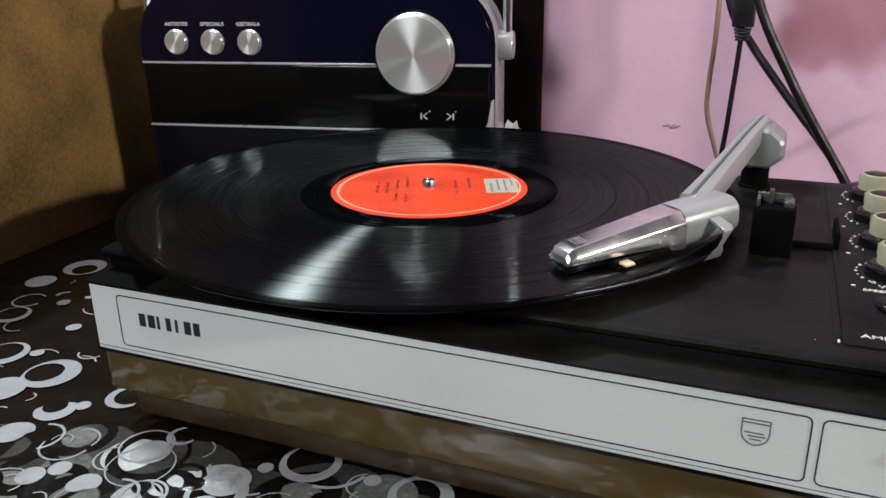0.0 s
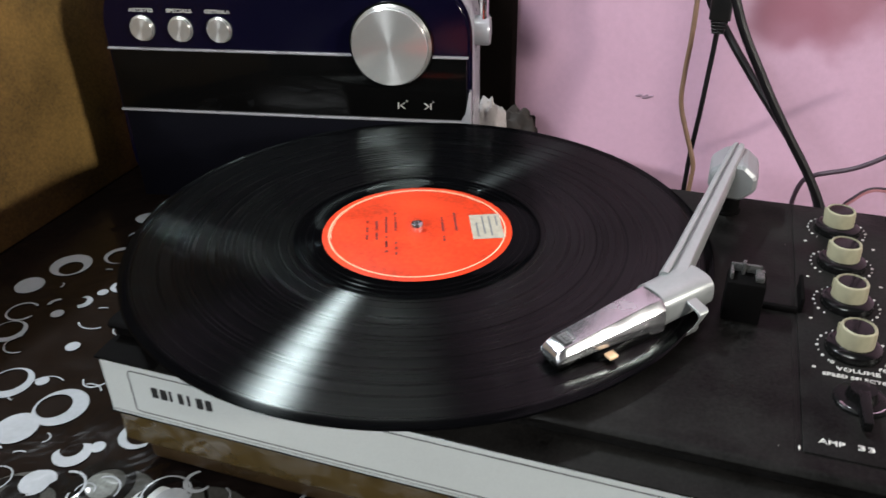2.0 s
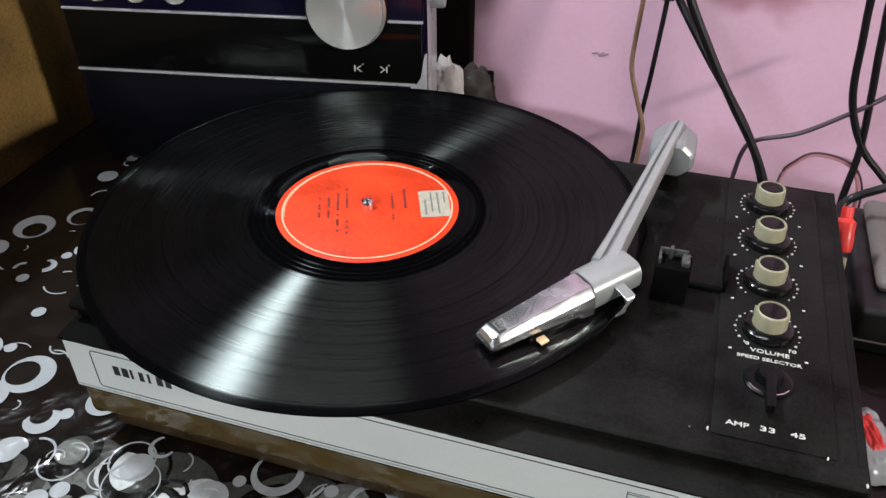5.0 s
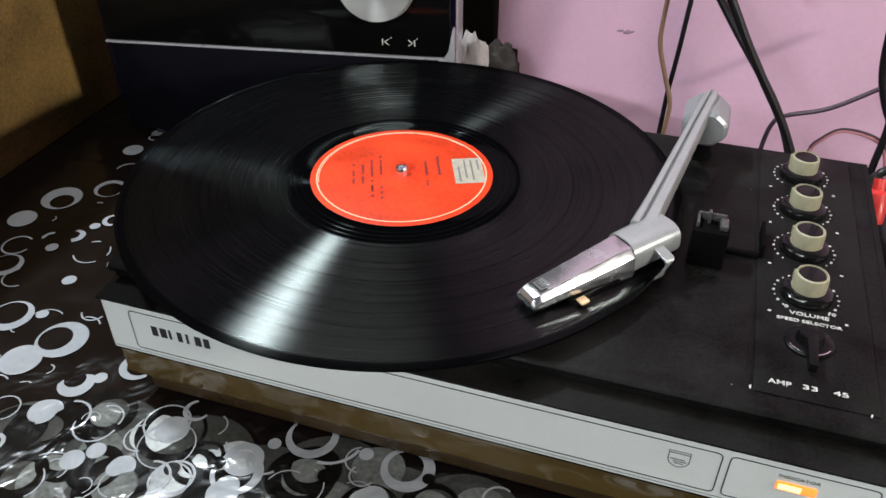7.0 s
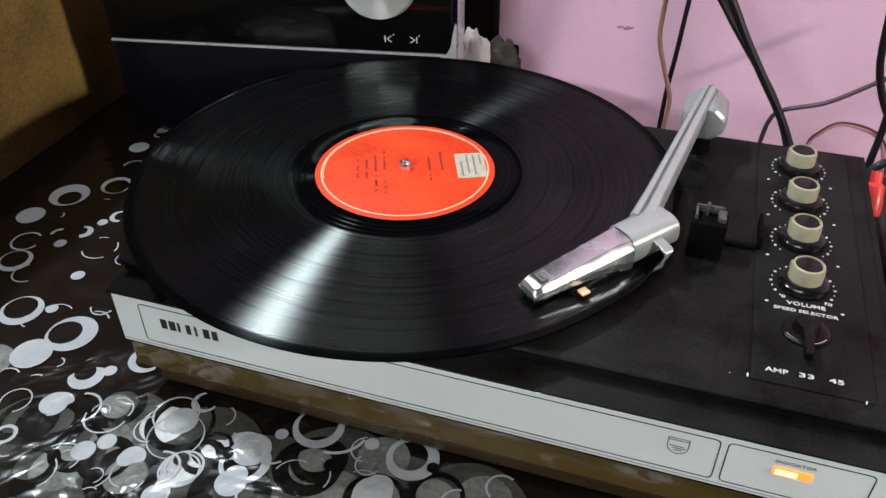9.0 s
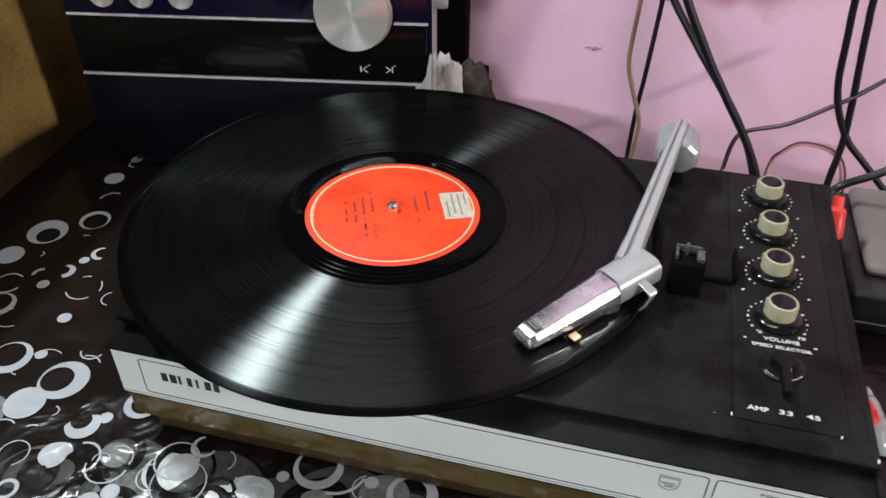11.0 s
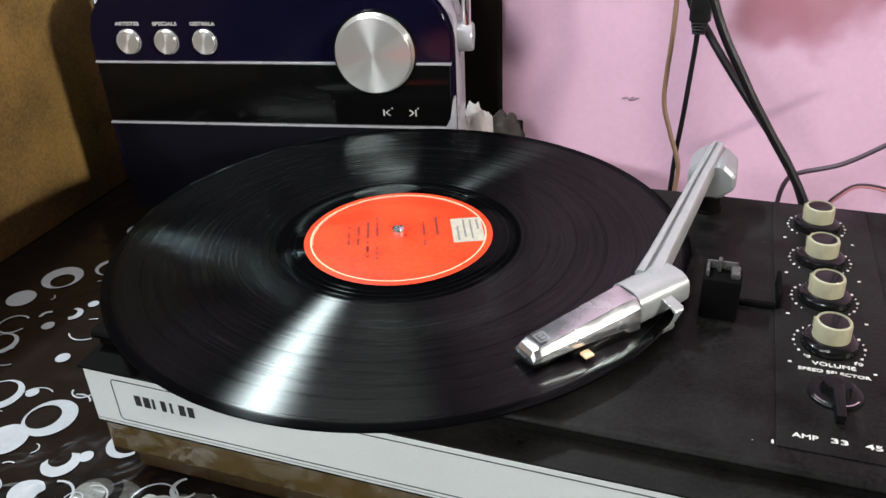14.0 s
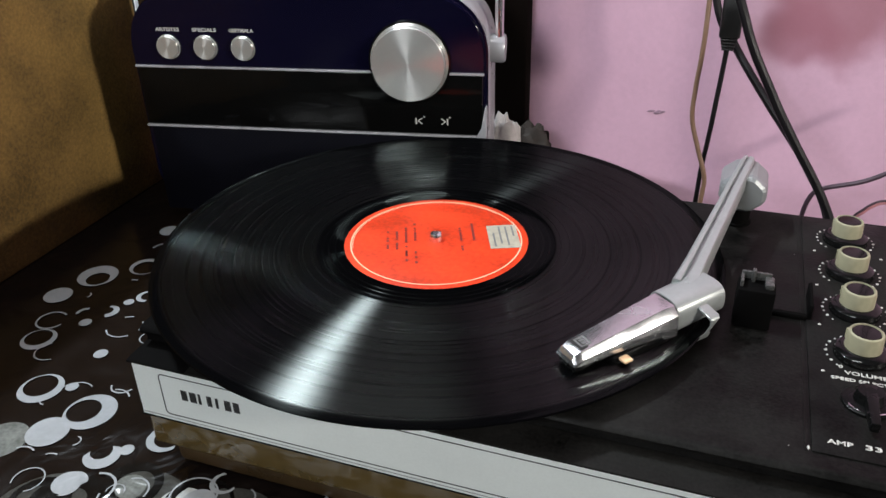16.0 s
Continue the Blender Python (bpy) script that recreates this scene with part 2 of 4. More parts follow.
M_GROUND = cloth_bump(material("dark_grey_print", (0.036, 0.036, 0.033), 0.2, 0, 0.5, 45, spec=0.35, rough_vary=0.05))
M_PRINT = cloth_bump(material("white_print", (0.262, 0.272, 0.288), 0.2, 0, 0.10, 60, rough_vary=0.05))
M_GREYPRINT = cloth_bump(material("grey_print", (0.105, 0.110, 0.104), 0.18, 0, 0.5, 50, rough_vary=0.05))
M_BLACKPRINT = cloth_bump(material("black_print", (0.004, 0.0036, 0.0034), 0.25, 0, 0.2, 60, spec=0.16))
M_DECK = material("black_deck_plastic", (0.0076, 0.0072, 0.0067), 0.5, 0, 0.95, 30, 0.16, 700, rough_vary=0.2, spec=0.085)
M_MATTE = material("matt_black_plastic", (0.0032, 0.0030, 0.0030), 0.75, 0, 0.3, 60, spec=0.02)
M_BLACK = material("black_plastic", (0.006, 0.006, 0.006), 0.4, 0, 0.2, 80)
M_GLOSSBLACK = material("gloss_black", (0.004, 0.004, 0.004), 0.12, 0, 0.2, 30, rough_vary=0.04, spec=0.3)
M_SELECT = material("satin_black_plastic", (0.004, 0.004, 0.004), 0.3, 0, 0.2, 60, spec=0.12)
M_PLATE = material("satin_plate", (0.71, 0.745, 0.72), 0.42, 0.15, 0.05, 25, 0.05, 900, rough_vary=0.06)
M_LINE = plain("black_line", (0.015, 0.015, 0.015), 0.5)
M_GREYMARK = plain("grey_mark", (0.13, 0.13, 0.13), 0.5)
M_VENEER = wood_veneer()
M_BASE = material("dark_brown_base", (0.040, 0.024, 0.010), 0.32, 0, 0.3, 30, 0.2, 60)
M_SHELL = material("silver_plastic", (0.40, 0.40, 0.43), 0.30, 0.25, 0.06, 40, rough_vary=0.05)
M_PIVOT = material("grey_pivot_paint", (0.25, 0.26, 0.265), 0.36, 0.35, 0.06, 60, rough_vary=0.05)
M_VINYL = vinyl_material()
M_LABEL = material("orange_label", (0.57, 0.037, 0.007), 0.6, 0, 0.45, 55, spec=0.2)
M_LABELINK = plain("label_ink", (0.16, 0.012, 0.008), 0.6)
M_LABELRING = plain("label_ring", (0.90, 0.42, 0.27), 0.5)
M_STICKER = material("paper_sticker", (0.33, 0.30, 0.235), 0.6, 0, 0.2, 200)
M_SATIN = material("satin_chrome", (0.66, 0.66, 0.68), 0.24, 0.94, 0.10, 90, 0.05, 200, rough_vary=0.05)
M_CHROME = material("chrome", (0.80, 0.80, 0.81), 0.14, 1, 0.04, 60, rough_vary=0.05)
M_SILVER = material("silver_paint", (0.36, 0.38, 0.375), 0.34, 0.5, 0.08, 120, rough_vary=0.04)
M_BRUSHED = brushed("turned_aluminium", (0.68, 0.68, 0.66), 0.27, 0.90)
M_BRUSHED.node_tree.nodes["Principled BSDF"].inputs["Metallic"].default_value = 0.72
M_CREAM = material("cream_plastic", (0.275, 0.255, 0.17), 0.4, 0, 0.1, 200)
M_PEACH = plain("peach_plastic", (0.72, 0.48, 0.28), 0.45)
M_WHITEINK = plain("white_ink", (0.50, 0.49, 0.46), 0.6)
M_NAVY = material("navy_lacquer", (0.0030, 0.0026, 0.0125), 0.14, 0, 0.1, 20, rough_vary=0.03, spec=0.28)
M_PANEL = material("dark_display_plastic", (0.003, 0.003, 0.003), 0.10, 0, 0.2, 30, rough_vary=0.03, spec=0.16)
M_GRILLE = material("navy_grille", (0.0032, 0.0032, 0.0065), 0.6, 0, 0.2, 50, 0.4, 1600, spec=0.06)
gn = M_GRILLE.node_tree
gt = [n for n in gn.nodes if n.type == "TEX_COORD"][0]
holes = gn.nodes.new("ShaderNodeTexVoronoi")
holes.inputs["Scale"].default_value, holes.inputs["Randomness"].default_value = 420, 0.0
turn = gn.nodes.new("ShaderNodeMapping")
turn.inputs["Rotation"].default_value = (0, radians(45), 0)
gn.links.new(gt.outputs["Object"], turn.inputs[0])
gn.links.new(turn.outputs[0], holes.inputs["Vector"])
dark = gn.nodes.new("ShaderNodeMapRange")
dark.inputs["From Min"].default_value, dark.inputs["From Max"].default_value = 0.25, 0.40
dark.inputs["To Min"].default_value, dark.inputs["To Max"].default_value = 0.1, 0.9
gn.links.new(holes.outputs["Distance"], dark.inputs["Value"])
shade = gn.nodes.new("ShaderNodeVectorMath")
shade.operation = "SCALE"
gb = gn.nodes["Principled BSDF"]
gn.links.new(gb.inputs["Base Color"].links[0].from_socket, shade.inputs[0])
gn.links.new(dark.outputs[0], shade.inputs["Scale"])
gn.links.new(shade.outputs[0], gb.inputs["Base Color"])
M_RED = material("red_plastic", (0.55, 0.025, 0.02), 0.4, 0, 0.15, 80)
M_PINKWIRE = plain("dull_pink_wire", (0.50, 0.20, 0.22), 0.5)
M_CABLE = material("black_cable", (0.007, 0.006, 0.007), 0.45, 0, 0.15, 120, spec=0.22)
M_BROWNCABLE = material("brown_cable", (0.19, 0.11, 0.07), 0.45, 0, 0.12, 120)
M_VIOLETCABLE = material("violet_grey_cable", (0.05, 0.028, 0.042), 0.45, 0, 0.12, 120)
M_GREYBOX = material("grey_plastic", (0.10, 0.085, 0.078), 0.5, 0, 0.15, 40, 0.1, 500)
M_RAG = material("white_rag", (0.40, 0.37, 0.36), 0.8, 0, 0.2, 60, 0.3, 300)
M_RAGBROWN = material("brown_rag", (0.016, 0.010, 0.007), 0.8, 0, 0.35, 60, 0.3, 300)
M_CLEAR = material("smoky_clip", (0.05, 0.05, 0.048), 0.25, 0, 0.2, 200)
M_GLOW = plain("orange_indicator", (1.0, 0.20, 0.03), 0.4, 1.6)
M_GLOWCORE = plain("indicator_core", (1.0, 0.62, 0.22), 0.4, 2.4)
M_TUBE = plain("tube_glass", (0.95, 0.97, 1.0), 0.4, 4.0)
M_TOPWOOD = material("table_wood", (0.16, 0.08, 0.035), 0.5, 0, 0.3, 12)


# ---- mesh helpers ----
def part(name, bm, mat, parent=None, label="", smooth=True):
    me = bpy.data.meshes.new(name)
    bmesh.ops.recalc_face_normals(bm, faces=bm.faces)
    bm.to_mesh(me)
    bm.free()
    for mm in (mat if isinstance(mat, (list, tuple)) else [mat]):
        me.materials.append(mm)
    if smooth:
        for p in me.polygons:
            p.use_smooth = True
        me.set_sharp_from_angle(angle=radians(35))
    ob = new(name, me)
    if parent is not None:
        ob.parent = parent
    if label:
        ob["label"] = label
    return ob


def thing(name, m, label, category, group="", kind=""):
    ob = new(name)
    ob.empty_display_size = 0.01
    ob.matrix_world = m
    return tagged(ob, label, category, group, kind)


def box(x0, x1, y0, y1, z0, z1, bevel=0.0, seg=2, bm=None):
    own = bmesh.new()
    bmesh.ops.create_cube(own, size=1, matrix=Matrix.Translation(((x0 + x1) / 2, (y0 + y1) / 2, (z0 + z1) / 2)) @ Matrix.Diagonal((x1 - x0, y1 - y0, z1 - z0, 1)))
    if bevel:
        bmesh.ops.bevel(own, geom=own.edges[:], offset=bevel, segments=seg, affect="EDGES", profile=0.5)
    return merge(bm, own)


def merge(bm, own):
    if bm is None:
        return own
    me = bpy.data.meshes.new("tmp")
    own.to_mesh(me)
    own.free()
    bm.from_mesh(me)
    bpy.data.meshes.remove(me)
    return bm


def lathe(profile, n=48, m=None, bm=None):
    """A turned shape round z from (radius, height) pairs; radius 0 closes it."""
    own = bmesh.new()
    rings = []
    for r, z in profile:
        if r < 1e-6:
            rings.append([own.verts.new((0, 0, z))])
        else:
            rings.append([own.verts.new((r * math.cos(2 * math.pi * k / n), r * math.sin(2 * math.pi * k / n), z)) for k in range(n)])
    for a, b in zip(rings, rings[1:]):
        for k in range(n):
            j = (k + 1) % n
            if len(a) == 1 and len(b) > 1:
                own.faces.new((a[0], b[k], b[j]))
            elif len(b) == 1 and len(a) > 1:
                own.faces.new((a[k], a[j], b[0]))
            elif len(a) > 1:
                own.faces.new((a[k], a[j], b[j], b[k]))
    if m is not None:
        bmesh.ops.transform(own, matrix=m, verts=own.verts)
    return merge(bm, own)


def smooth_path(points, steps=8):
    """Catmull-Rom through the points."""
    p = [Vector(q) for q in points]
    p = [2 * p[0] - p[1]] + p + [2 * p[-1] - p[-2]]
    out = []
    for i in range(1, len(p) - 2):
        for s in range(steps):
            t = s / steps
            out.append(0.5 * ((2 * p[i]) + (p[i + 1] - p[i - 1]) * t + (2 * p[i - 1] - 5 * p[i] + 4 * p[i + 1] - p[i + 2]) * t * t
                              + (3 * p[i] - p[i - 1] - 3 * p[i + 1] + p[i + 2]) * t ** 3))
    return out + [p[-2]]


def tube(points, r, n=10, steps=8, flat=1.0, bm=None):
    pts = smooth_path(points, steps) if steps > 1 else [Vector(q) for q in points]
    own = bmesh.new()
    up, rings = Vector((0.31, 0.2, 0.93)), []
    for i, c in enumerate(pts):
        d = (pts[min(i + 1, len(pts) - 1)] - pts[max(i - 1, 0)]).normalized()
        side = d.cross(up).normalized()
        top = side.cross(d)
        rr = r[i * (len(r) - 1) // max(1, len(pts) - 1)] if isinstance(r, (list, tuple)) else r
        rings.append([own.verts.new(c + side * rr * math.cos(2 * math.pi * k / n) + top * rr * flat * math.sin(2 * math.pi * k / n)) for k in range(n)])
    for a, b in zip(rings, rings[1:]):
        for k in range(n):
            j = (k + 1) % n
            own.faces.new((a[k], a[j], b[j], b[k]))
    own.faces.new(rings[0])
    own.faces.new(rings[-1])
    return merge(bm, own)


def prism(outline, a, b, axis="x", bm=None, bevel=0.0):
    """A closed outline (pairs) drawn out along an axis from a to b."""
    own = bmesh.new()
    put = {"x": lambda s, p: (s, p[0], p[1]), "y": lambda s, p: (p[0], s, p[1]), "z": lambda s, p: (p[0], p[1], s)}[axis]
    f = own.faces.new([own.verts.new(put(a, p)) for p in outline])
    g = bmesh.ops.extrude_face_region(own, geom=[f])
    d = Vector(put(b, (0, 0))) - Vector(put(a, (0, 0)))
    bmesh.ops.translate(own, verts=[v for v in g["geom"] if isinstance(v, bmesh.types.BMVert)], vec=d)
    if bevel:
        bmesh.ops.bevel(own, geom=own.edges[:], offset=bevel, segments=2, affect="EDGES", profile=0.5)
    return merge(bm, own)


def round_rect(x0, x1, z0, z1, r, n=8):
    out = []
    for cx, cz, a0 in ((x1 - r, z1 - r, 0), (x0 + r, z1 - r, 90), (x0 + r, z0 + r, 180), (x1 - r, z0 + r, 270)):
        for k in range(n + 1):
            a = radians(a0 + 90 * k / n)
            out.append((cx + r * math.cos(a), cz + r * math.sin(a)))
    return out


def frame_line(x0, x1, z0, z1, r, w, y, depth=0.0003):
    """A thin rounded rectangular line, lying on the plane y, facing -y."""
    bm = bmesh.new()
    o, i = round_rect(x0, x1, z0, z1, r), round_rect(x0 + w, x1 - w, z0 + w, z1 - w, max(r - w, 0.0003))
    vo, vi = [bm.verts.new((x, y, z)) for x, z in o], [bm.verts.new((x, y, z)) for x, z in i]
    for k in range(len(o)):
        j = (k + 1) % len(o)
        bm.faces.new((vo[k], vo[j], vi[j], vi[k]))
    g = bmesh.ops.extrude_face_region(bm, geom=bm.faces[:])
    bmesh.ops.translate(bm, verts=[v for v in g["geom"] if isinstance(v, bmesh.types.BMVert)], vec=(0, depth, 0))
    return bm


def writing(name, text, size, m, mat, parent, width=None, thick=0.00012, bold=0.0):
    cu = bpy.data.curves.new(name, "FONT")
    cu.body, cu.size, cu.align_x, cu.align_y, cu.extrude, cu.offset, cu.resolution_u = text, size, "CENTER", "CENTER", thick, bold, 3
    tmp = new(name + "_curve", cu)
    bpy.context.view_layer.update()
    me = bpy.data.meshes.new_from_object(tmp.evaluated_get(bpy.context.evaluated_depsgraph_get()))
    bpy.data.objects.remove(tmp)
    if width:
        xs = [v.co.x for v in me.vertices]
        k = width / (max(xs) - min(xs))
        for v in me.vertices:
            v.co.x *= k
    me.materials.clear()
    me.materials.append(mat)
    ob = new(name, me)
    ob.parent, ob.matrix_local = parent, m
    return ob


def structure(name, bm, mat, label, category):
    ob = part(name, bm, mat, smooth=False)
    return tagged(ob, label, category, kind="structure")


# ---- the room ----
FLOOR = -0.75
structure("floor", box(-1.5, 2.3, -2.3, 0.42, FLOOR - 0.1, FLOOR), M_FLOOR, "grey cement floor of the room", "floor")
structure("ceiling", box(-1.5, 2.3, -2.3, 0.42, 1.85, 1.95), M_CEIL, "grey painted ceiling of the room", "ceiling")
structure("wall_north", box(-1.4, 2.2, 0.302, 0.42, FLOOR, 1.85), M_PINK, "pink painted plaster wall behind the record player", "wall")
structure("wall_south", box(-1.4, 2.2, -2.3, -2.2, FLOOR, 1.85), M_GREYWALL, "dim grey painted plaster wall", "wall")
structure("wall_east", box(2.2, 2.3, -2.3, 0.42, FLOOR, 1.85), M_GREYWALL, "dim grey painted plaster wall", "wall")
structure("wall_west", box(-1.5, -1.4, -2.3, 0.42, FLOOR, 1.85), M_GREYWALL, "dim grey painted plaster wall", "wall")

for sx, sz, bits in ((0.083, 0.071, ((-0.0045, 0.0006, 0.006, 0.0022), (0.0010, -0.0004, 0.007, 0.0030), (0.0052, 0.0008, 0.004, 0.0018), (0.0020, 0.0016, 0.003, 0.0014))),):
    bm = bmesh.new()
    for du, dv, w, h in bits:
        own = bmesh.new()
        bmesh.ops.create_icosphere(own, subdivisions=2, radius=0.5)
        for v in own.verts:
            v.co *= 1 + 0.4 * noise.noise(v.co * 3 + Vector((du * 900, dv * 700, 0)))
        bmesh.ops.transform(own, matrix=pose(sx + du, 0.302, sz + dv, 0, -8) @ Matrix.Diagonal((w, 0.0010, h, 1)), verts=own.verts)
        merge(bm, own)
    part("wall_chip", bm, M_CHIP, bpy.data.objects["wall_north"], "small grey chip in the paint")

board = thing("dark_board", pose(0, 0, 0), "black wooden board standing against the pink wall", "board")
# unseen extra width and height added, to darken what the record mirrors
part("panel", box(-0.90, -0.0245, 0.285, 0.3015, FLOOR, 1.30, 0.003), M_DARKWOOD, board)
part("foot", box(-0.90, -0.006, 0.280, 0.3005, FLOOR, 0.046, 0.002), M_DARKWOOD, board)

part_wall = thing("brown_partition", pose(0, 0, 0), "ochre brown fibreboard panel standing beside the table", "panel")
part("panel", box(-0.375, -0.345, -0.70, 0.2795, 0.0, 0.30, 0.002), M_BROWN, part_wall)

# ---- table and its printed plastic cover ----
table = thing("table", pose(0, 0, 0), "wooden table under a printed plastic cover", "table")
part("tabletop", box(-0.40, 0.62, -0.40, 0.240, -0.032, -0.0015, 0.003), M_TOPWOOD, table)
for lx in (-0.34, 0.56):
    for ly in (-0.34, 0.18):
        part("leg", box(lx - 0.025, lx + 0.025, ly - 0.025, ly + 0.025, FLOOR, -0.032, 0.003), M_TOPWOOD, table)

cover = thing("tablecloth", pose(0, 0, 0), "glossy black plastic tablecloth printed with white rings and dots", "tablecloth")
bm = prism([(-0.402, -0.20), (-0.402, 0.0), (0.241, 0.0), (0.241, -0.0015), (-0.4005, -0.0015), (-0.4005, -0.20)], -0.40, 0.62, "x")
part("sheet", bm, M_CLOTH, cover, smooth=False)

rng = random.Random(7)


def crescent(bm, x, y, R, r=0.0, ox=0.0, oy=0.0, z=0.0003, a0=0, a1=360, n=40):
    """A printed disc (r = 0), or a ring with its hole set off by (ox, oy), or an arc of it."""
    full = a1 - a0 >= 360
    k1 = n if full else n + 1
    ang = [radians(a0 + (a1 - a0) * k / n) for k in range(k1)]
    vo = [bm.verts.new((x + R * math.cos(a), y + R * math.sin(a), z)) for a in ang]
    if r <= 0:
        bm.faces.new(vo)
        return
    vi = [bm.verts.new((x + ox + r * math.cos(a), y + oy + r * math.sin(a), z)) for a in ang]
    for k in range(len(ang) if full else len(ang) - 1):
        j = (k + 1) % len(ang)
        bm.faces.new((vo[k], vo[j], vi[j], vi[k]))


taken = []


def ink_piece(name, mat, *shape):
    bm = bmesh.new()
    crescent(bm, *shape)
    return part(name, bm, mat, cover, smooth=False)


def printed(x, y, R, r=0.0, ox=0.0, oy=0.0, a0=0, a1=360, z=0.0006):
    off = math.hypot(ox, oy)
    if r > 0 and off > max(0.0, 0.94 * R - r):
        k = max(0.0, 0.94 * R - r) / off
        ox, oy = ox * k, oy * k
    ink_piece("printed_dot" if r <= 0 else "printed_ring", M_PRINT, x, y, R, r, ox, oy, z + 0.0000007 * len(taken), a0, a1, 24 if R < 0.006 else 40)
    taken.append((x, y, R))


# the larger figures of the print
printed(-0.1926, -0.1147, 0.0120)
printed(-0.1815, -0.0933, 0.0152, 0.0098, -0.0040, -0.0005)
printed(-0.0811, -0.1322, 0.0090)
printed(-0.0096, -0.1138, 0.0137, 0.0105, -0.0010, 0.0018)
printed(0.0442, -0.1175, 0.0137, 0.0090, -0.0015, 0.0010)
printed(-0.2828, 0.0325, 0.0146, 0.0085, 0.0030, -0.0035)
printed(-0.2754, 0.1091, 0.0080)
printed(-0.2919, 0.0018, 0.0100)
printed(-0.2573, 0.0546, 0.0115, 0.0090, 0.0035, -0.0040)
printed(-0.2141, -0.0458, 0.0046)
printed(-0.1179, -0.1646, 0.0062)
printed(-0.1100, -0.1560, 0.0050)
printed(-0.1255, -0.0984, 0.0105, 0.0080, 0.0015, 0.0015, 60, 330)
printed(-0.1403, -0.1125, 0.0040)
printed(-0.2250, -0.0855, 0.0135, 0.0100, -0.0030, 0.0030)
printed(-0.2646, -0.0456, 0.0115, 0.0088, -0.0020, 0.0020)
printed(-0.1503, -0.1203, 0.0100, 0.0060, -0.0030, 0.0030, 200, 420)
printed(-0.2728, -0.0252, 0.0105, 0.0091, 0, 0, 58, 348)
printed(-0.2194, -0.0160, 0.0123, 0.0113, 0, 0, 218, 318)
printed(-0.2194, -0.0160, 0.0123, 0.0113, 0, 0, -2, 48)
printed(-0.2194, -0.0160, 0.0123, 0.0113, 0, 0, 98, 128)
printed(-0.1952, -0.0213, 0.0068, 0.0059, 0, 0, 118, 278)
printed(-0.2570, -0.0110, 0.0063, 0.0038, 0, 0, 98, 208)
printed(-0.2425, -0.0041, 0.0071, 0.0043, -0.0017, 0.0004, -72, 113)
printed(-0.2367, 0.0100, 0.0037)
printed(-0.2295, 0.0197, 0.0070, 0.0050, 0.0011, 0.0009, 98, 298)
printed(-0.2478, -0.0543, 0.0094, 0.0084, 0, 0, 118, 318)
printed(-0.2021, -0.0842, 0.0118, 0.0110, 0, 0, 58, 158)
printed(-0.2078, -0.0784, 0.0039)
printed(-0.1787, -0.0672, 0.0078, 0.0067, 0, 0, 198, 348)
printed(-0.1763, -0.0812, 0.0103, 0.0093, 0, 0, 38, 118)
printed(-0.2134, -0.0933, 0.0042, 0.0034, 0, 0, 108, 288)
printed(-0.2605, 0.0817, 0.0099, 0.0085, 0, 0, 78, 188)
printed(-0.2714, 0.1324, 0.0048, 0.0036, 0, 0, 88, 298)
printed(-0.2508, 0.0320, 0.0051, 0.0040, 0, 0, 78, 138)
printed(-0.2717, 0.0083, 0.0033, 0.0023, 0, 0, -52, 88)
printed(-0.2487, -0.0201, 0.0043)
printed(-0.1729, -0.1160, 0.0039, 0.0031, 0, 0, -62, 98)
printed(-0.1754, -0.1472, 0.0087, 0.0079, 0, 0, -62, 218)
printed(-0.1517, -0.1420, 0.0083, 0.0042, 0.0010, -0.0032, 28, 188)
printed(-0.1212, -0.1413, 0.0121, 0.0111, 0, 0, 188, 358)
printed(-0.1185, -0.1362, 0.0091, 0.0082, 0, 0, -12, 128)
printed(-0.0933, -0.1419, 0.0089, 0.0080, 0, 0, 108, 298)
printed(-0.0644, -0.1601, 0.0107, 0.0096)
printed(-0.0915, -0.1606, 0.0069, 0.0027, -0.0001, -0.0034, -2, 208)
printed(-0.0353, -0.1458, 0.0132, 0.0095, -0.0010, -0.0008)
printed(-0.0358, -0.1543, 0.0061)
printed(-0.0619, -0.1227, 0.0073, 0.0065, 0, 0, -42, 78)
printed(-0.0759, -0.1167, 0.0074, 0.0057, 0.0006, 0.0007, 118, 348)
printed(-0.0261, -0.1238, 0.0035)
printed(0.0211, -0.1153, 0.0038)
printed(0.0198, -0.1195, 0.0081, 0.0073, 0, 0, 108, 278)
printed(-0.1241, -0.1779, 0.0156, 0.0148, 0, 0, 78, 138)
printed(-0.1337, -0.1829, 0.0114, 0.0106, 0, 0, -42, 58)
printed(-0.1068, -0.1740, 0.0119, 0.0111, 0, 0, -42, 8)
printed(-0.0883, -0.1698, 0.0084, 0.0078, 0, 0, 108, 278)
printed(-0.1641, -0.1683, 0.0065, 0.0043)
printed(-0.1560, -0.1753, 0.0058, 0.0049, 0, 0, 138, 318)
printed(0.0340, -0.1394, 0.0078)
printed(-0.0020, -0.1432, 0.0117, 0.0110, 0, 0, -22, 78)
printed(-0.0079, -0.1469, 0.0112, 0.0105, 0, 0, 78, 168)
printed(0.0258, -0.1411, 0.0097, 0.0092, 0, 0, 18, 138)
printed(0.0917, -0.1212, 0.0082, 0.0070, 0, 0, 58, 238)
printed(-0.0000, -0.1105, 0.0178, 0.0160, 0, 0, 268, 348)
printed(-0.1213, -0.1162, 0.0107, 0.0096, 0, 0, 78, 118)
printed(-0.1754, -0.1339, 0.0069, 0.0060, 0, 0, 78, 138)
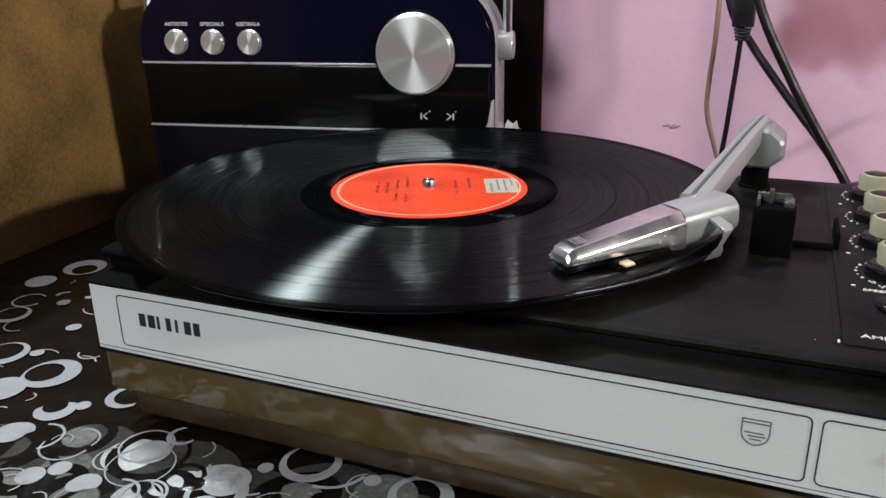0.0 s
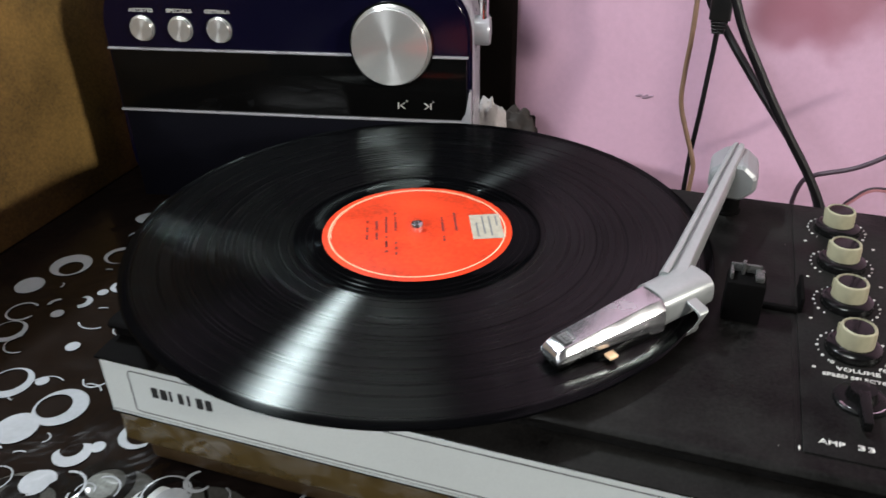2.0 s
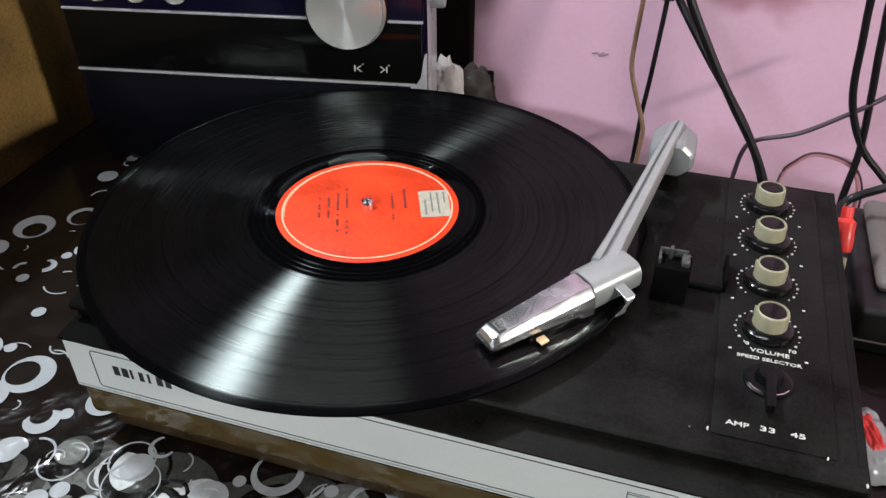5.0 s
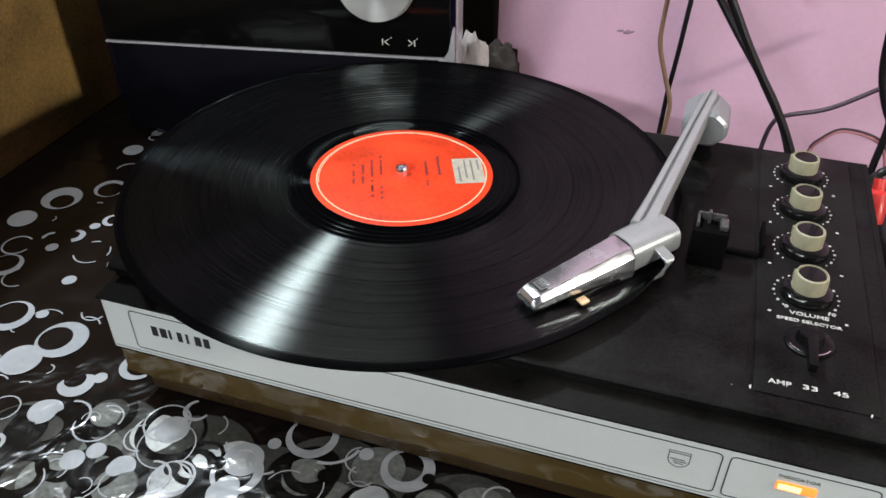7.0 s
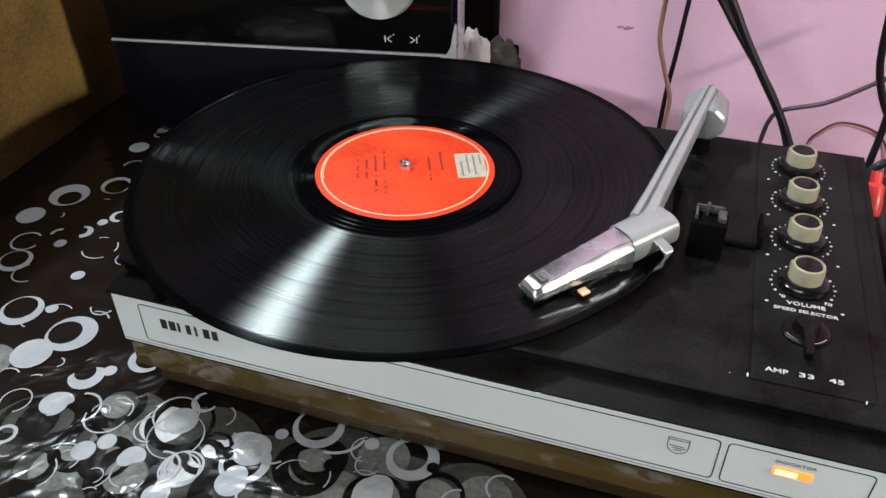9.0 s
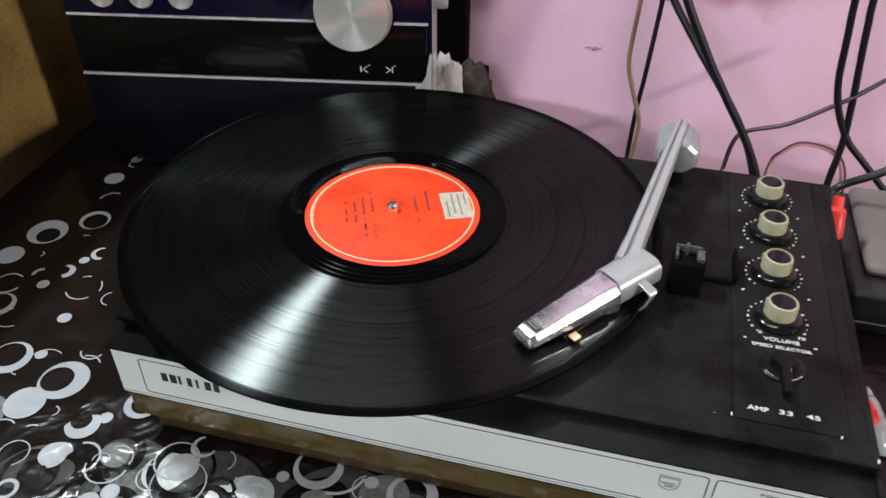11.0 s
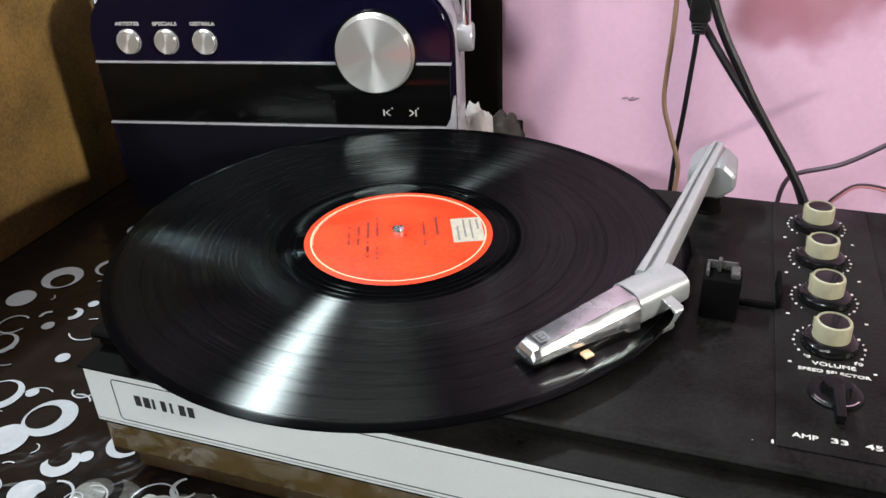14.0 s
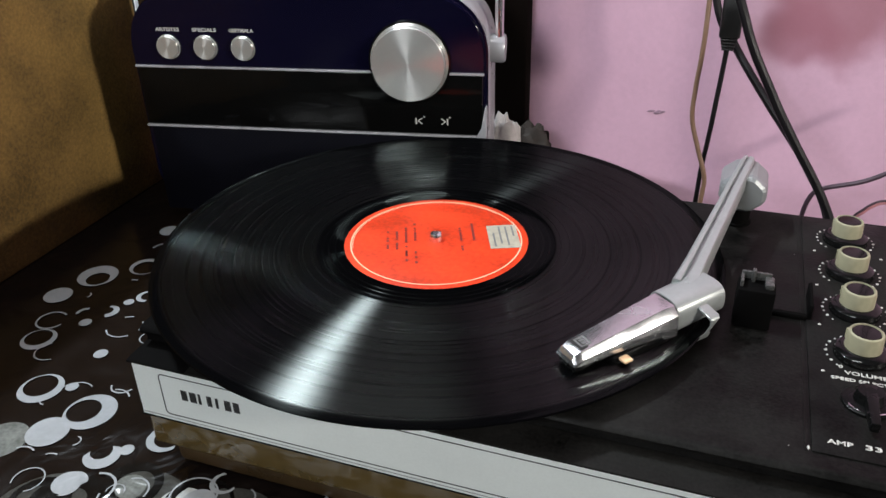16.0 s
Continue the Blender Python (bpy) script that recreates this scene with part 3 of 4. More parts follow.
# in front of the player the cover is printed dark grey between the figures
for k, (x, y, R) in enumerate(((-0.150, -0.165, 0.030), (-0.110, -0.150, 0.030), (-0.085, -0.185, 0.032), (-0.060, -0.148, 0.032), (-0.020, -0.160, 0.036), (0.010, -0.140, 0.032), (0.045, -0.150, 0.034), (0.080, -0.140, 0.030), (-0.130, -0.205, 0.034), (0.000, -0.200, 0.038))):
    ink_piece("dark_grey_ground", M_GROUND, x, y, R, 0, 0, 0, 0.00012 + 0.000006 * k)
# the five pale spots paint the cloth's glare as colour; grey grounds show between and inside thick black rings
for k, (x, y, R) in enumerate(((-0.0885, -0.1370, 0.0125), (-0.0402, -0.1391, 0.0120), (-0.0640, -0.1590, 0.0110), (-0.0697, -0.1760, 0.0090), (-0.0520, -0.1450, 0.0085))):
    ink_piece("pale_spot", M_LIGHTGREY, x, y, R, 0, 0, 0, 0.00040 + 0.000004 * k)
for k, (x, y, R) in enumerate(((-0.0034, -0.1398, 0.0150), (0.0342, -0.1430, 0.0130), (0.0611, -0.1375, 0.0120), (-0.1215, -0.1349, 0.0091), (0.0300, -0.1215, 0.0135), (-0.0892, -0.1718, 0.0117),
                                (-0.1231, -0.1777, 0.0140), (-0.1090, -0.1540, 0.0110), (0.0150, -0.1500, 0.0150), (0.0850, -0.1300, 0.0140))):
    ink_piece("grey_spot", M_GREYPRINT, x, y, R, 0, 0, 0, 0.00030 + 0.000004 * k)
for k, (x, y, R, r) in enumerate(((-0.1460, -0.1530, 0.0195, 0.0088), (-0.1212, -0.1332, 0.0165, 0.0100), (-0.1382, -0.1815, 0.0158, 0.0088), (-0.0895, -0.1720, 0.0186, 0.0111), (-0.0335, -0.1645, 0.0205, 0.0098),
                                  (-0.0042, -0.1386, 0.0176, 0.0112), (0.0345, -0.1460, 0.0152, 0.0108), (0.0620, -0.1358, 0.0150, 0.0108), (-0.0807, -0.1338, 0.0184, 0.0148))):
    ink_piece("dark_ring", M_BLACKPRINT, x, y, R, r, 0.0015, 0.0010, 0.00050 + 0.000004 * k)
for k, (x, y, R) in enumerate(((-0.1537, -0.1426, 0.0080), (-0.0937, -0.1624, 0.0048), (-0.0358, -0.1590, 0.0080), (-0.0678, -0.1769, 0.0060), (0.0329, -0.1435, 0.0098))):
    ink_piece("printed_dot", M_PRINT, x, y, R, 0, 0, 0, 0.00080 + 0.000002 * k)
for k, (x, y, R, r) in enumerate(((-0.0361, -0.1377, 0.0103, 0.0063), (-0.0629, -0.1577, 0.0101, 0.0088), (-0.0860, -0.1290, 0.0125, 0.0115), (-0.0780, -0.1420, 0.0150, 0.0143))):
    ink_piece("printed_ring", M_PRINT, x, y, R, r, 0, 0, 0.00084 + 0.000002 * k)
for k, (x, y, R) in enumerate(((-0.0475, -0.1440, 0.0042), (0.0070, -0.1340, 0.0040), (-0.0670, -0.1540, 0.0040), (-0.0500, -0.1660, 0.0036), (0.0560, -0.1200, 0.0032))):
    ink_piece("black_dot", M_BLACKPRINT, x, y, R, 0, 0, 0, 0.00090 + 0.000002 * k)


for k in range(16):
    x, y, R, a = rng.uniform(-0.17, 0.10), rng.uniform(-0.215, -0.128), rng.uniform(0.010, 0.018), rng.uniform(0, 6.28)
    ink_piece("dark_ring", M_BLACKPRINT, x, y, R, R * 0.66, R * 0.15 * math.cos(a), R * 0.15 * math.sin(a), 0.00054 + 0.000001 * k)
for k in range(30):
    x, y, R, a = rng.uniform(-0.20, 0.08), rng.uniform(-0.205, -0.126), rng.uniform(0.004, 0.011), rng.uniform(0, 360)
    ink_piece("printed_ring", M_PRINT, x, y, R, R * 0.87, 0, 0, 0.00094 + 0.0000007 * k, a, a + rng.uniform(50, 200), 24)


def open_ground(x, y):
    """Beyond the figures placed above."""
    return not (-0.20 < x < 0.09 and y > -0.185)


# the same print goes on towards the edge of the table
for k in range(150):
    x, y, R, a = rng.uniform(-0.22, 0.30), rng.uniform(-0.39, -0.12), rng.uniform(0.006, 0.019), rng.uniform(0, 360)
    if not open_ground(x, y):
        continue
    if k % 3 == 0:
        ink_piece("grey_spot", M_GREYPRINT, x, y, R, 0, 0, 0, 0.0002 + 0.000002 * k)
    elif k % 3 == 1:
        ink_piece("pale_spot", M_LIGHTGREY, x, y, R * 0.6, 0, 0, 0, 0.00055 + 0.000001 * k)
        ink_piece("printed_ring", M_PRINT, x + 0.003, y - 0.002, R * 0.8, R * 0.7, 0, 0, 0.00072 + 0.000001 * k, a, a + rng.uniform(120, 340))
    else:
        ink_piece("dark_ring", M_BLACKPRINT, x, y, R, R * 0.58, R * 0.12, 0, 0.00090 + 0.000001 * k)
tries = 0
while len(taken) < 420 and tries < 12000:
    tries += 1
    x, y = rng.uniform(-0.318, 0.60), rng.uniform(-0.40, 0.225)
    kind = rng.random()
    R = rng.uniform(0.003, 0.006) if kind < 0.3 else rng.uniform(0.006, 0.014)
    if -0.32 < x < -0.11 and -0.19 < y < 0.13 or -0.16 < x < 0.08 and -0.18 < y < -0.10:
        continue
    if any((x - a) ** 2 + (y - b) ** 2 < (0.72 * (R + c)) ** 2 for a, b, c in taken):
        continue
    if kind < 0.3:
        printed(x, y, R)
    elif kind < 0.74:
        a = rng.uniform(0, 360)
        printed(x, y, R, R * 0.86, 0, 0, a, a + rng.uniform(90, 300))
    else:
        a = rng.uniform(0, 6.28)
        k = rng.uniform(0.05, 0.3)
        printed(x, y, R, R * (1 - k - 0.06), R * k * math.cos(a), R * k * math.sin(a))

# ---- record player ----
player = thing("record_player", pose(0, 0, 0), "vintage black record player with a satin front plate and brown plinth", "record player")
TOP = 0.0862
part("plinth", box(-0.1145, 0.2530, -0.1170, 0.1080, 0.0180, 0.0410, 0.0022, 3), M_VENEER, player, "brown glossy veneered plinth")
part("base", box(-0.1060, 0.2450, -0.1118, 0.1030, 0.0035, 0.0185, 0.003), M_BASE, player, "dark brown recessed base")
for fx in (-0.09, 0.225):
    for fy in (-0.085, 0.08):
        part("foot", lathe([(0, 0), (0.008, 0), (0.009, 0.004), (0, 0.004)], 20, pose(fx, fy, 0)), M_BLACK, player)
deck_profile = [(-0.1205, 0.0412), (-0.1205, 0.0744), (-0.1231, 0.0745), (-0.1229, 0.0754), (-0.1185, 0.0758), (-0.1062, 0.0762), (-0.1060, 0.0815), (-0.1098, 0.0822), (-0.1102, 0.0840), (-0.1096, 0.0852), (-0.1082, 0.0860), (-0.1060, 0.0862),
                (0.1062, 0.0862), (0.1075, 0.0850), (0.1075, 0.0412)]
# same deck; the shade on its left end is put into a blacker material
part("deck_shaded_end", prism(deck_profile, -0.1128, -0.0800), M_MATTE, player, "left end of the deck, shade put in as matt black")
part("deck", prism(deck_profile, -0.0800, 0.2475), M_DECK, player, "scuffed black plastic deck")
part("side_ledge", box(0.2475, 0.2510, -0.1205, 0.1075, 0.0412, 0.0790, 0.0012), M_DECK, player)
plate = part("front_plate", box(-0.1108, 0.2500, -0.1226, -0.1206, 0.0430, 0.0742, 0.0005, 1), M_PLATE, player, "satin silver-white front plate with black outlines")
part("trim_strip", box(-0.1135, 0.2515, -0.1215, -0.1150, 0.0405, 0.0430, 0.0006, 1), M_GLOSSBLACK, player)
YP = -0.12275
part("outline", frame_line(-0.0962, 0.1817, 0.0468, 0.0712, 0.0025, 0.0005, YP), M_LINE, plate)
part("outline", frame_line(0.1843, 0.2400, 0.0468, 0.0712, 0.0025, 0.0005, YP), M_LINE, plate)
part("rule_line", box(-0.1100, 0.2490, YP + 0.0001, YP + 0.0003, 0.0447, 0.0451), M_GREYMARK, plate, smooth=False)
# the maker's mark as seven plain strokes, and a plain shield
for k, w in enumerate((0.0034, 0.0036, 0.0014, 0.0026, 0.0014, 0.0034, 0.0032)):
    x = -0.0848 + 0.0048 * k
    part("mark_bar", box(x, x + w, YP, YP + 0.0003, 0.0580, 0.0640), M_LINE, plate, smooth=False)
shield = [(-0.0045, 0.0048), (0.0045, 0.0048), (0.0045, -0.0008), (0.0038, -0.0030), (0.0022, -0.0044), (0.0, -0.0052), (-0.0022, -0.0044), (-0.0038, -0.0030), (-0.0045, -0.0008)]
bm = bmesh.new()
outer = [bm.verts.new((0.1655 + u, YP, 0.0620 + v)) for u, v in shield]
inner = [bm.verts.new((0.1655 + u * 0.89, YP, 0.0620 + v * 0.89)) for u, v in shield]
for k in range(len(shield)):
    j = (k + 1) % len(shield)
    bm.faces.new((outer[k], outer[j], inner[j], inner[k]))
for u0, u1, v in ((-0.0040, 0.0040, 0.0030), (-0.0034, 0.0026, -0.0006), (-0.0022, 0.0032, -0.0018), (-0.0016, 0.0020, -0.0030)):
    box(0.1655 + u0, 0.1655 + u1, YP, YP + 0.0003, 0.0620 + v, 0.0625 + v, bm=bm)
part("shield_mark", bm, M_GREYMARK, plate, smooth=False)
lamp = part("indicator_lamp", box(0.2030, 0.2185, YP - 0.0004, YP + 0.001, 0.0588, 0.0640, 0.0008), M_GLOW, plate, "glowing orange indicator window")
part("lamp_core", box(0.2040, 0.2125, YP - 0.0008, YP - 0.0003, 0.0600, 0.0628, 0.0002), M_GLOWCORE, lamp)
writing("indicator_word", "INDICATOR", 0.0024, Matrix.Translation((0.2108, YP, 0.0670)) @ pose(0, 0, 0, 90), M_GREYMARK, plate, 0.0155)

# worn corners on the deck
for x, y in ((0.1874, -0.0975), (0.2330, -0.0990), (0.2465, -0.1085)):
    bm = bmesh.new()
    bmesh.ops.create_icosphere(bm, subdivisions=2, radius=0.0011)
    bmesh.ops.transform(bm, matrix=pose(x, y, TOP + 0.0002) @ Matrix.Diagonal((0.42, 1.1, 0.6, 1)), verts=bm.verts)
    part("worn_corner", bm, M_WHITEINK, player, "bare pale chip")

dust = bmesh.new()
for _ in range(26):
    x, y, r = rng.uniform(-0.09, 0.185), rng.uniform(-0.107, 0.10), rng.uniform(0.00010, 0.00024)
    if math.hypot(x, y) > 0.151:
        lathe([(0, 0.0003), (r, 0.0002), (r, -0.0001)], 6, pose(x, y, TOP), dust)
part("dust", dust, M_WHITEINK, player, "pale dust specks", smooth=False)["kind"] = "stuff"

# control panel
panel = part("control_panel", box(0.1885, 0.2365, -0.0995, 0.1035, TOP - 0.002, TOP + 0.0008, 0.0006), M_DECK, player, "black control panel with white lettering")
PT = TOP + 0.0009
for x in (0.1868, 0.2382, 0.2452):
    part("groove", box(x - 0.0006, x + 0.0006, -0.0995, 0.1045, TOP - 0.001, TOP + 0.0002), M_DECK, player)
for i, ky in enumerate((0.0793, 0.0428, 0.0063, -0.0302)):
    knob = part("control_knob", lathe([(0, 0.0), (0.0114, 0.0), (0.0116, 0.0012), (0.0110, 0.0032), (0.0090, 0.0046), (0.0078, 0.0048), (0, 0.0048)], 40), M_GLOSSBLACK, panel, "black skirted control knob with a cream cap")
    knob.location = (0.2103, ky, PT)
    part("cap", lathe([(0.0066, 0.0046), (0.0077, 0.0046), (0.0075, 0.0110), (0.0071, 0.0124), (0.0063, 0.0128), (0.0060, 0.0118), (0.0, 0.0114)], 40), M_CREAM, knob, "cream plastic cap ring")
    part("cap_well", lathe([(0.0060, 0.0119), (0.0056, 0.0125), (0.0030, 0.0127), (0, 0.0127)], 32), M_GLOSSBLACK, knob)
    part("pointer", box(-0.0078, -0.0068, 0.0016, 0.0028, 0.0070, 0.0118, 0.0003), M_CREAM, knob)
    dots = bmesh.new()
    for k in range(1, 20):
        a = radians(240 - 15 * k)
        r = 0.0142
        s = 0.00038 if k % 2 else 0.00066
        lathe([(0, 0.0002), (s, 0.0002), (s, -0.0002)], 10, Matrix.Translation((0.2103 + r * math.cos(a), ky + r * math.sin(a), PT)), dots)
    part("scale_dots", dots, M_WHITEINK, panel, smooth=False)
    for dx in (-0.0160, 0.0165):
        part("scale_mark", box(0.2103 + dx - 0.0007, 0.2103 + dx + 0.0007, ky - 0.0168, ky - 0.0160, PT - 0.0002, PT + 0.0002), M_WHITEINK, panel, smooth=False)
for word, x, y, w, s in (("0", 0.2016, -0.0412, 0.0018, 0.0026), ("10", 0.2208, -0.0412, 0.0032, 0.0026), ("VOLUME", 0.2114, -0.0450, 0.0168, 0.0034), ("SPEED SELECTOR", 0.2111, -0.0500, 0.0275, 0.0028), ("AMP", 0.1987, -0.0922, 0.0092, 0.0036),
                         ("33", 0.2105, -0.0918, 0.0058, 0.0036), ("45", 0.2222, -0.0915, 0.0058, 0.0036)):
    writing("lettering", word, s, pose(x, y, PT), M_WHITEINK, panel, w, bold=0.00003)
sel = part("speed_selector", lathe([(0, 0), (0.0102, 0), (0.0102, 0.0012), (0.0090, 0.0020), (0.0060, 0.0022), (0.0050, 0.0065), (0, 0.0070)], 36), M_SELECT, panel, "black rotary lever switch")
sel.location = (0.2105, -0.0640, PT)
part("lever", prism([(-0.0026, 0.004), (0.0026, 0.004), (0.0018, -0.0210), (-0.0018, -0.0210)], 0.0024, 0.0068, "z", bevel=0.0006), M_SELECT, sel)
for a0 in (210, 290):
    bm = bmesh.new()
    crescent(bm, 0, 0, 0.0096, 0.0091, 0, 0, 0.0021, a0, a0 + 40, 12)
    part("chrome_arc", bm, M_CHROME, sel, smooth=False)

# platter, spindle
platter = part("platter", lathe([(0, TOP), (0.1330, TOP), (0.1350, TOP + 0.001), (0.1350, 0.0915), (0.1340, 0.0925), (0, 0.0925)], 96), M_BLACK, player, "black rubber-topped platter")
part("spindle", lathe([(0.0036, 0.092), (0.0036, 0.0978), (0.0030, 0.0990), (0.0018, 0.0994), (0.0016, 0.0988), (0, 0.0988)], 24), M_CHROME, player, "short chrome spindle")

# tonearm rest and cue slot
rest = part("arm_rest", prism([(-0.0225, TOP), (-0.0085, TOP), (-0.0100, 0.1068), (-0.0225, 0.1068)], 0.1556, 0.1722, "x", bevel=0.0010), M_MATTE, player, "black arm rest post with a smoky clip")
bm = box(0.1566, 0.1580, -0.0200, -0.0115, 0.1066, 0.1100, 0.0005)
box(0.1566, 0.1700, -0.0122, -0.0108, 0.1066, 0.1108, 0.0005, bm=bm)
box(0.1612, 0.1630, -0.0150, -0.0112, 0.1066, 0.1128, 0.0006, bm=bm)
box(0.1672, 0.1712, -0.0200, -0.0115, 0.1066, 0.1094, 0.0008, bm=bm)
part("clip", bm, M_CLEAR, rest, "smoky plastic clip")
part("start_lever", box(0.1725, 0.1888, -0.0080, -0.0052, TOP, TOP + 0.0030, 0.001), M_MATTE, player)
part("lever_plate", box(0.1890, 0.1908, -0.0075, 0.0150, TOP, TOP + 0.0085, 0.0008), M_MATTE, player)

# tonearm
arm = part("tonearm", lathe([(0, TOP), (0.0080, TOP), (0.0080, TOP + 0.0012), (0.0070, TOP + 0.0016), (0.0070, 0.1010), (0, 0.1010)], 32, pose(0.1530, 0.0880, 0)), M_MATTE, player, "silver tonearm with a chrome headshell")
bm, rings = bmesh.new(), []
OCT = 16
for y, k in ((0.0752, 0.80), (0.0768, 0.94), (0.0795, 1.0), (0.1000, 1.0), (0.1028, 0.92), (0.1040, 0.78)):
    ring = []
    for q in range(8):
        for da in (-6, 6):
            c, d = math.cos(radians(45 * q + 22.5 + da)), math.sin(radians(45 * q + 22.5 + da))
            f = 1.055 if da else 1.0
            ring.append(bm.verts.new((0.1538 + 0.0126 * k * f * c, y, 0.1088 + 0.0108 * k * f * d)))
    rings.append(ring)
for a, b in zip(rings, rings[1:]):
    for q in range(OCT):
        bm.faces.new((a[q], a[(q + 1) % OCT], b[(q + 1) % OCT], b[q]))
bm.faces.new(rings[0])
bm.faces.new(rings[-1])
part("pivot_housing", bm, M_PIVOT, arm, "grey painted pivot housing", smooth=False)
A0, A1 = Vector((0.1548, 0.1005, 0.1206)), Vector((0.1325, -0.0335, 0.1095))
ax = (A1 - A0).normalized()
side = ax.cross(Vector((0, 0, 1))).normalized()
upv = side.cross(ax)
bm = bmesh.new()
# a folded channel: a narrow ridge, a deep groove, a broad rib and a tall flank
sec = [(-0.0052, -0.0068), (-0.0052, 0.0016), (-0.0044, 0.0030), (-0.0012, 0.0036), (-0.0004, 0.0034), (0.0000, 0.0012), (0.0013, 0.0012), (0.0017, 0.0034), (0.0024, 0.0038), (0.0042, 0.0036), (0.0050, 0.0024), (0.0050, -0.0040)]
rings = []
for s, k in ((0.0, 0.45), (0.012, 0.60), (0.04, 0.70), (0.3, 0.78), (0.85, 0.98), (1.0, 1.15)):
    c = A0.lerp(A1, s)
    rings.append([bm.verts.new(c + side * u * k + upv * (v * (k if s < 0.1 else 1.0))) for u, v in sec])
for a, b in zip(rings, rings[1:]):
    for k in range(len(sec)):
        j = (k + 1) % len(sec)
        bm.faces.new((a[k], a[j], b[j], b[k]))
bm.faces.new(rings[0])
bm.faces.new(rings[-1])
part("arm_beam", bm, M_SILVER, arm, "grooved silver arm beam")

H0, H1 = Vector((0.1462, -0.0222, 0.1040)), Vector((0.0890, -0.0895, 0.1005))
hx = (H1 - H0).normalized()
hs = hx.cross(Vector((0, 0, 1))).normalized()
hu = hs.cross(hx)
hs = -hs
HM = Matrix((( hs.x, hu.x, hx.x, H0.x), (hs.y, hu.y, hx.y, H0.y), (hs.z, hu.z, hx.z, H0.z), (0, 0, 0, 1)))


def loft(sections, n=24, power=3.0, off=0.0):
    """Rounded sections (distance, half width, bottom, top) drawn along the headshell."""
    own = bmesh.new()
    rings = []
    for d, w, lo, hi in sections:
        ring = []
        for k in range(n):
            a = 2 * math.pi * k / n
            c, s = math.cos(a), math.sin(a)
            u = w * math.copysign(abs(c) ** (2 / power), c)
            v = (hi + lo) / 2 + (hi - lo) / 2 * math.copysign(abs(s) ** (2 / power), s)
            ring.append(own.verts.new((u + off, v, d)))
        rings.append(ring)
    for a, b in zip(rings, rings[1:]):
        for k in range(n):
            j = (k + 1) % n
            own.faces.new((a[k], a[j], b[j], b[k]))
    own.faces.new(rings[0])
    own.faces.new(rings[-1])
    bmesh.ops.transform(own, matrix=HM, verts=own.verts)
    return own


def facet_loft(sections, off, own=None):
    """Flat-topped, chamfered sections (distance, half width, bottom, shoulder, top, half width of the top) along the headshell."""
    own = bmesh.new()
    rings = []
    for d, w, lo, mid, hi, wt in sections:
        rings.append([own.verts.new((u + off, v, d)) for u, v in ((-w, lo), (-w, mid), (-wt, hi), (wt, hi), (w, mid), (w * 1.02, (mid + lo) / 2), (w, lo))])
    for a, b in zip(rings, rings[1:]):
        for k in range(7):
            j = (k + 1) % 7
            own.faces.new((a[k], a[j], b[j], b[k]))
    own.faces.new(rings[0])
    own.faces.new(rings[-1])
    bmesh.ops.bevel(own, geom=own.edges[:], offset=0.0009, segments=3, affect="EDGES", profile=0.5, clamp_overlap=True)
    bmesh.ops.transform(own, matrix=HM, verts=own.verts)
    return own


part("socket", loft([(0.0036, 0.0082, -0.0052, 0.0080), (0.0044, 0.0095, -0.0062, 0.0092), (0.014, 0.0098, -0.0068, 0.0096), (0.0320, 0.0094, -0.0078, 0.0090)], 36, 2.9, 0.0002), M_SILVER, arm, "silver painted socket")
part("joint_ring", loft([(0.0320, 0.0088, -0.0070, 0.0084), (0.0330, 0.0088, -0.0070, 0.0084)], 28, 2.9, 0.0004), M_BLACK, arm)
shell = part("headshell", facet_loft([(0.0330, 0.0092, -0.0062, 0.0048, 0.0086, 0.0058), (0.0395, 0.0090, -0.0056, 0.0044, 0.0083, 0.0056), (0.0415, 0.0089, -0.0036, 0.0042, 0.0081, 0.0055), (0.060, 0.0080, -0.0026, 0.0026, 0.0062, 0.0051),
                                      (0.0830, 0.0068, -0.0022, 0.0008, 0.0039, 0.0047), (0.0856, 0.0066, -0.0022, 0.0000, 0.0028, 0.0044), (0.0872, 0.0060, -0.0020, -0.0008, 0.0010, 0.0038)], 0.0012), M_SATIN, arm, "satin chrome headshell")
bm = box(-0.0030, 0.0054, 0.0034, 0.0044, 0.0742, 0.0822)
bmesh.ops.transform(bm, matrix=HM, verts=bm.verts)
part("badge", bm, M_LINE, shell, "small black badge", smooth=False)
bm = box(-0.0018, 0.0042, 0.0040, 0.0047, 0.0756, 0.0764)
for d0, d1, u0, u1 in ((0.0802, 0.0810, -0.0018, 0.0042), (0.0764, 0.0802, -0.0018, -0.0011), (0.0764, 0.0802, 0.0035, 0.0042), (0.0772, 0.0794, -0.0004, 0.0008), (0.0772, 0.0794, 0.0014, 0.0028)):
    box(u0, u1, 0.0040, 0.0047, d0, d1, bm=bm)
bmesh.ops.transform(bm, matrix=HM, verts=bm.verts)
part("badge_field", bm, M_GREYMARK, shell, smooth=False)
bm = box(-0.0072, 0.0100, -0.0082, -0.0034, 0.034, 0.068, 0.001)
box(-0.0044, 0.0064, -0.0058, -0.0022, 0.066, 0.0862, 0.001, bm=bm)
bmesh.ops.transform(bm, matrix=HM, verts=bm.verts)
part("cartridge", bm, M_GLOSSBLACK, shell, "black pickup cartridge")
bm = box(0.0050, 0.0140, -0.0052, -0.0040, 0.0610, 0.0655, 0.0004)
bmesh.ops.transform(bm, matrix=HM, verts=bm.verts)
part("finger_lift", bm, M_PEACH, shell, "cream finger tab")
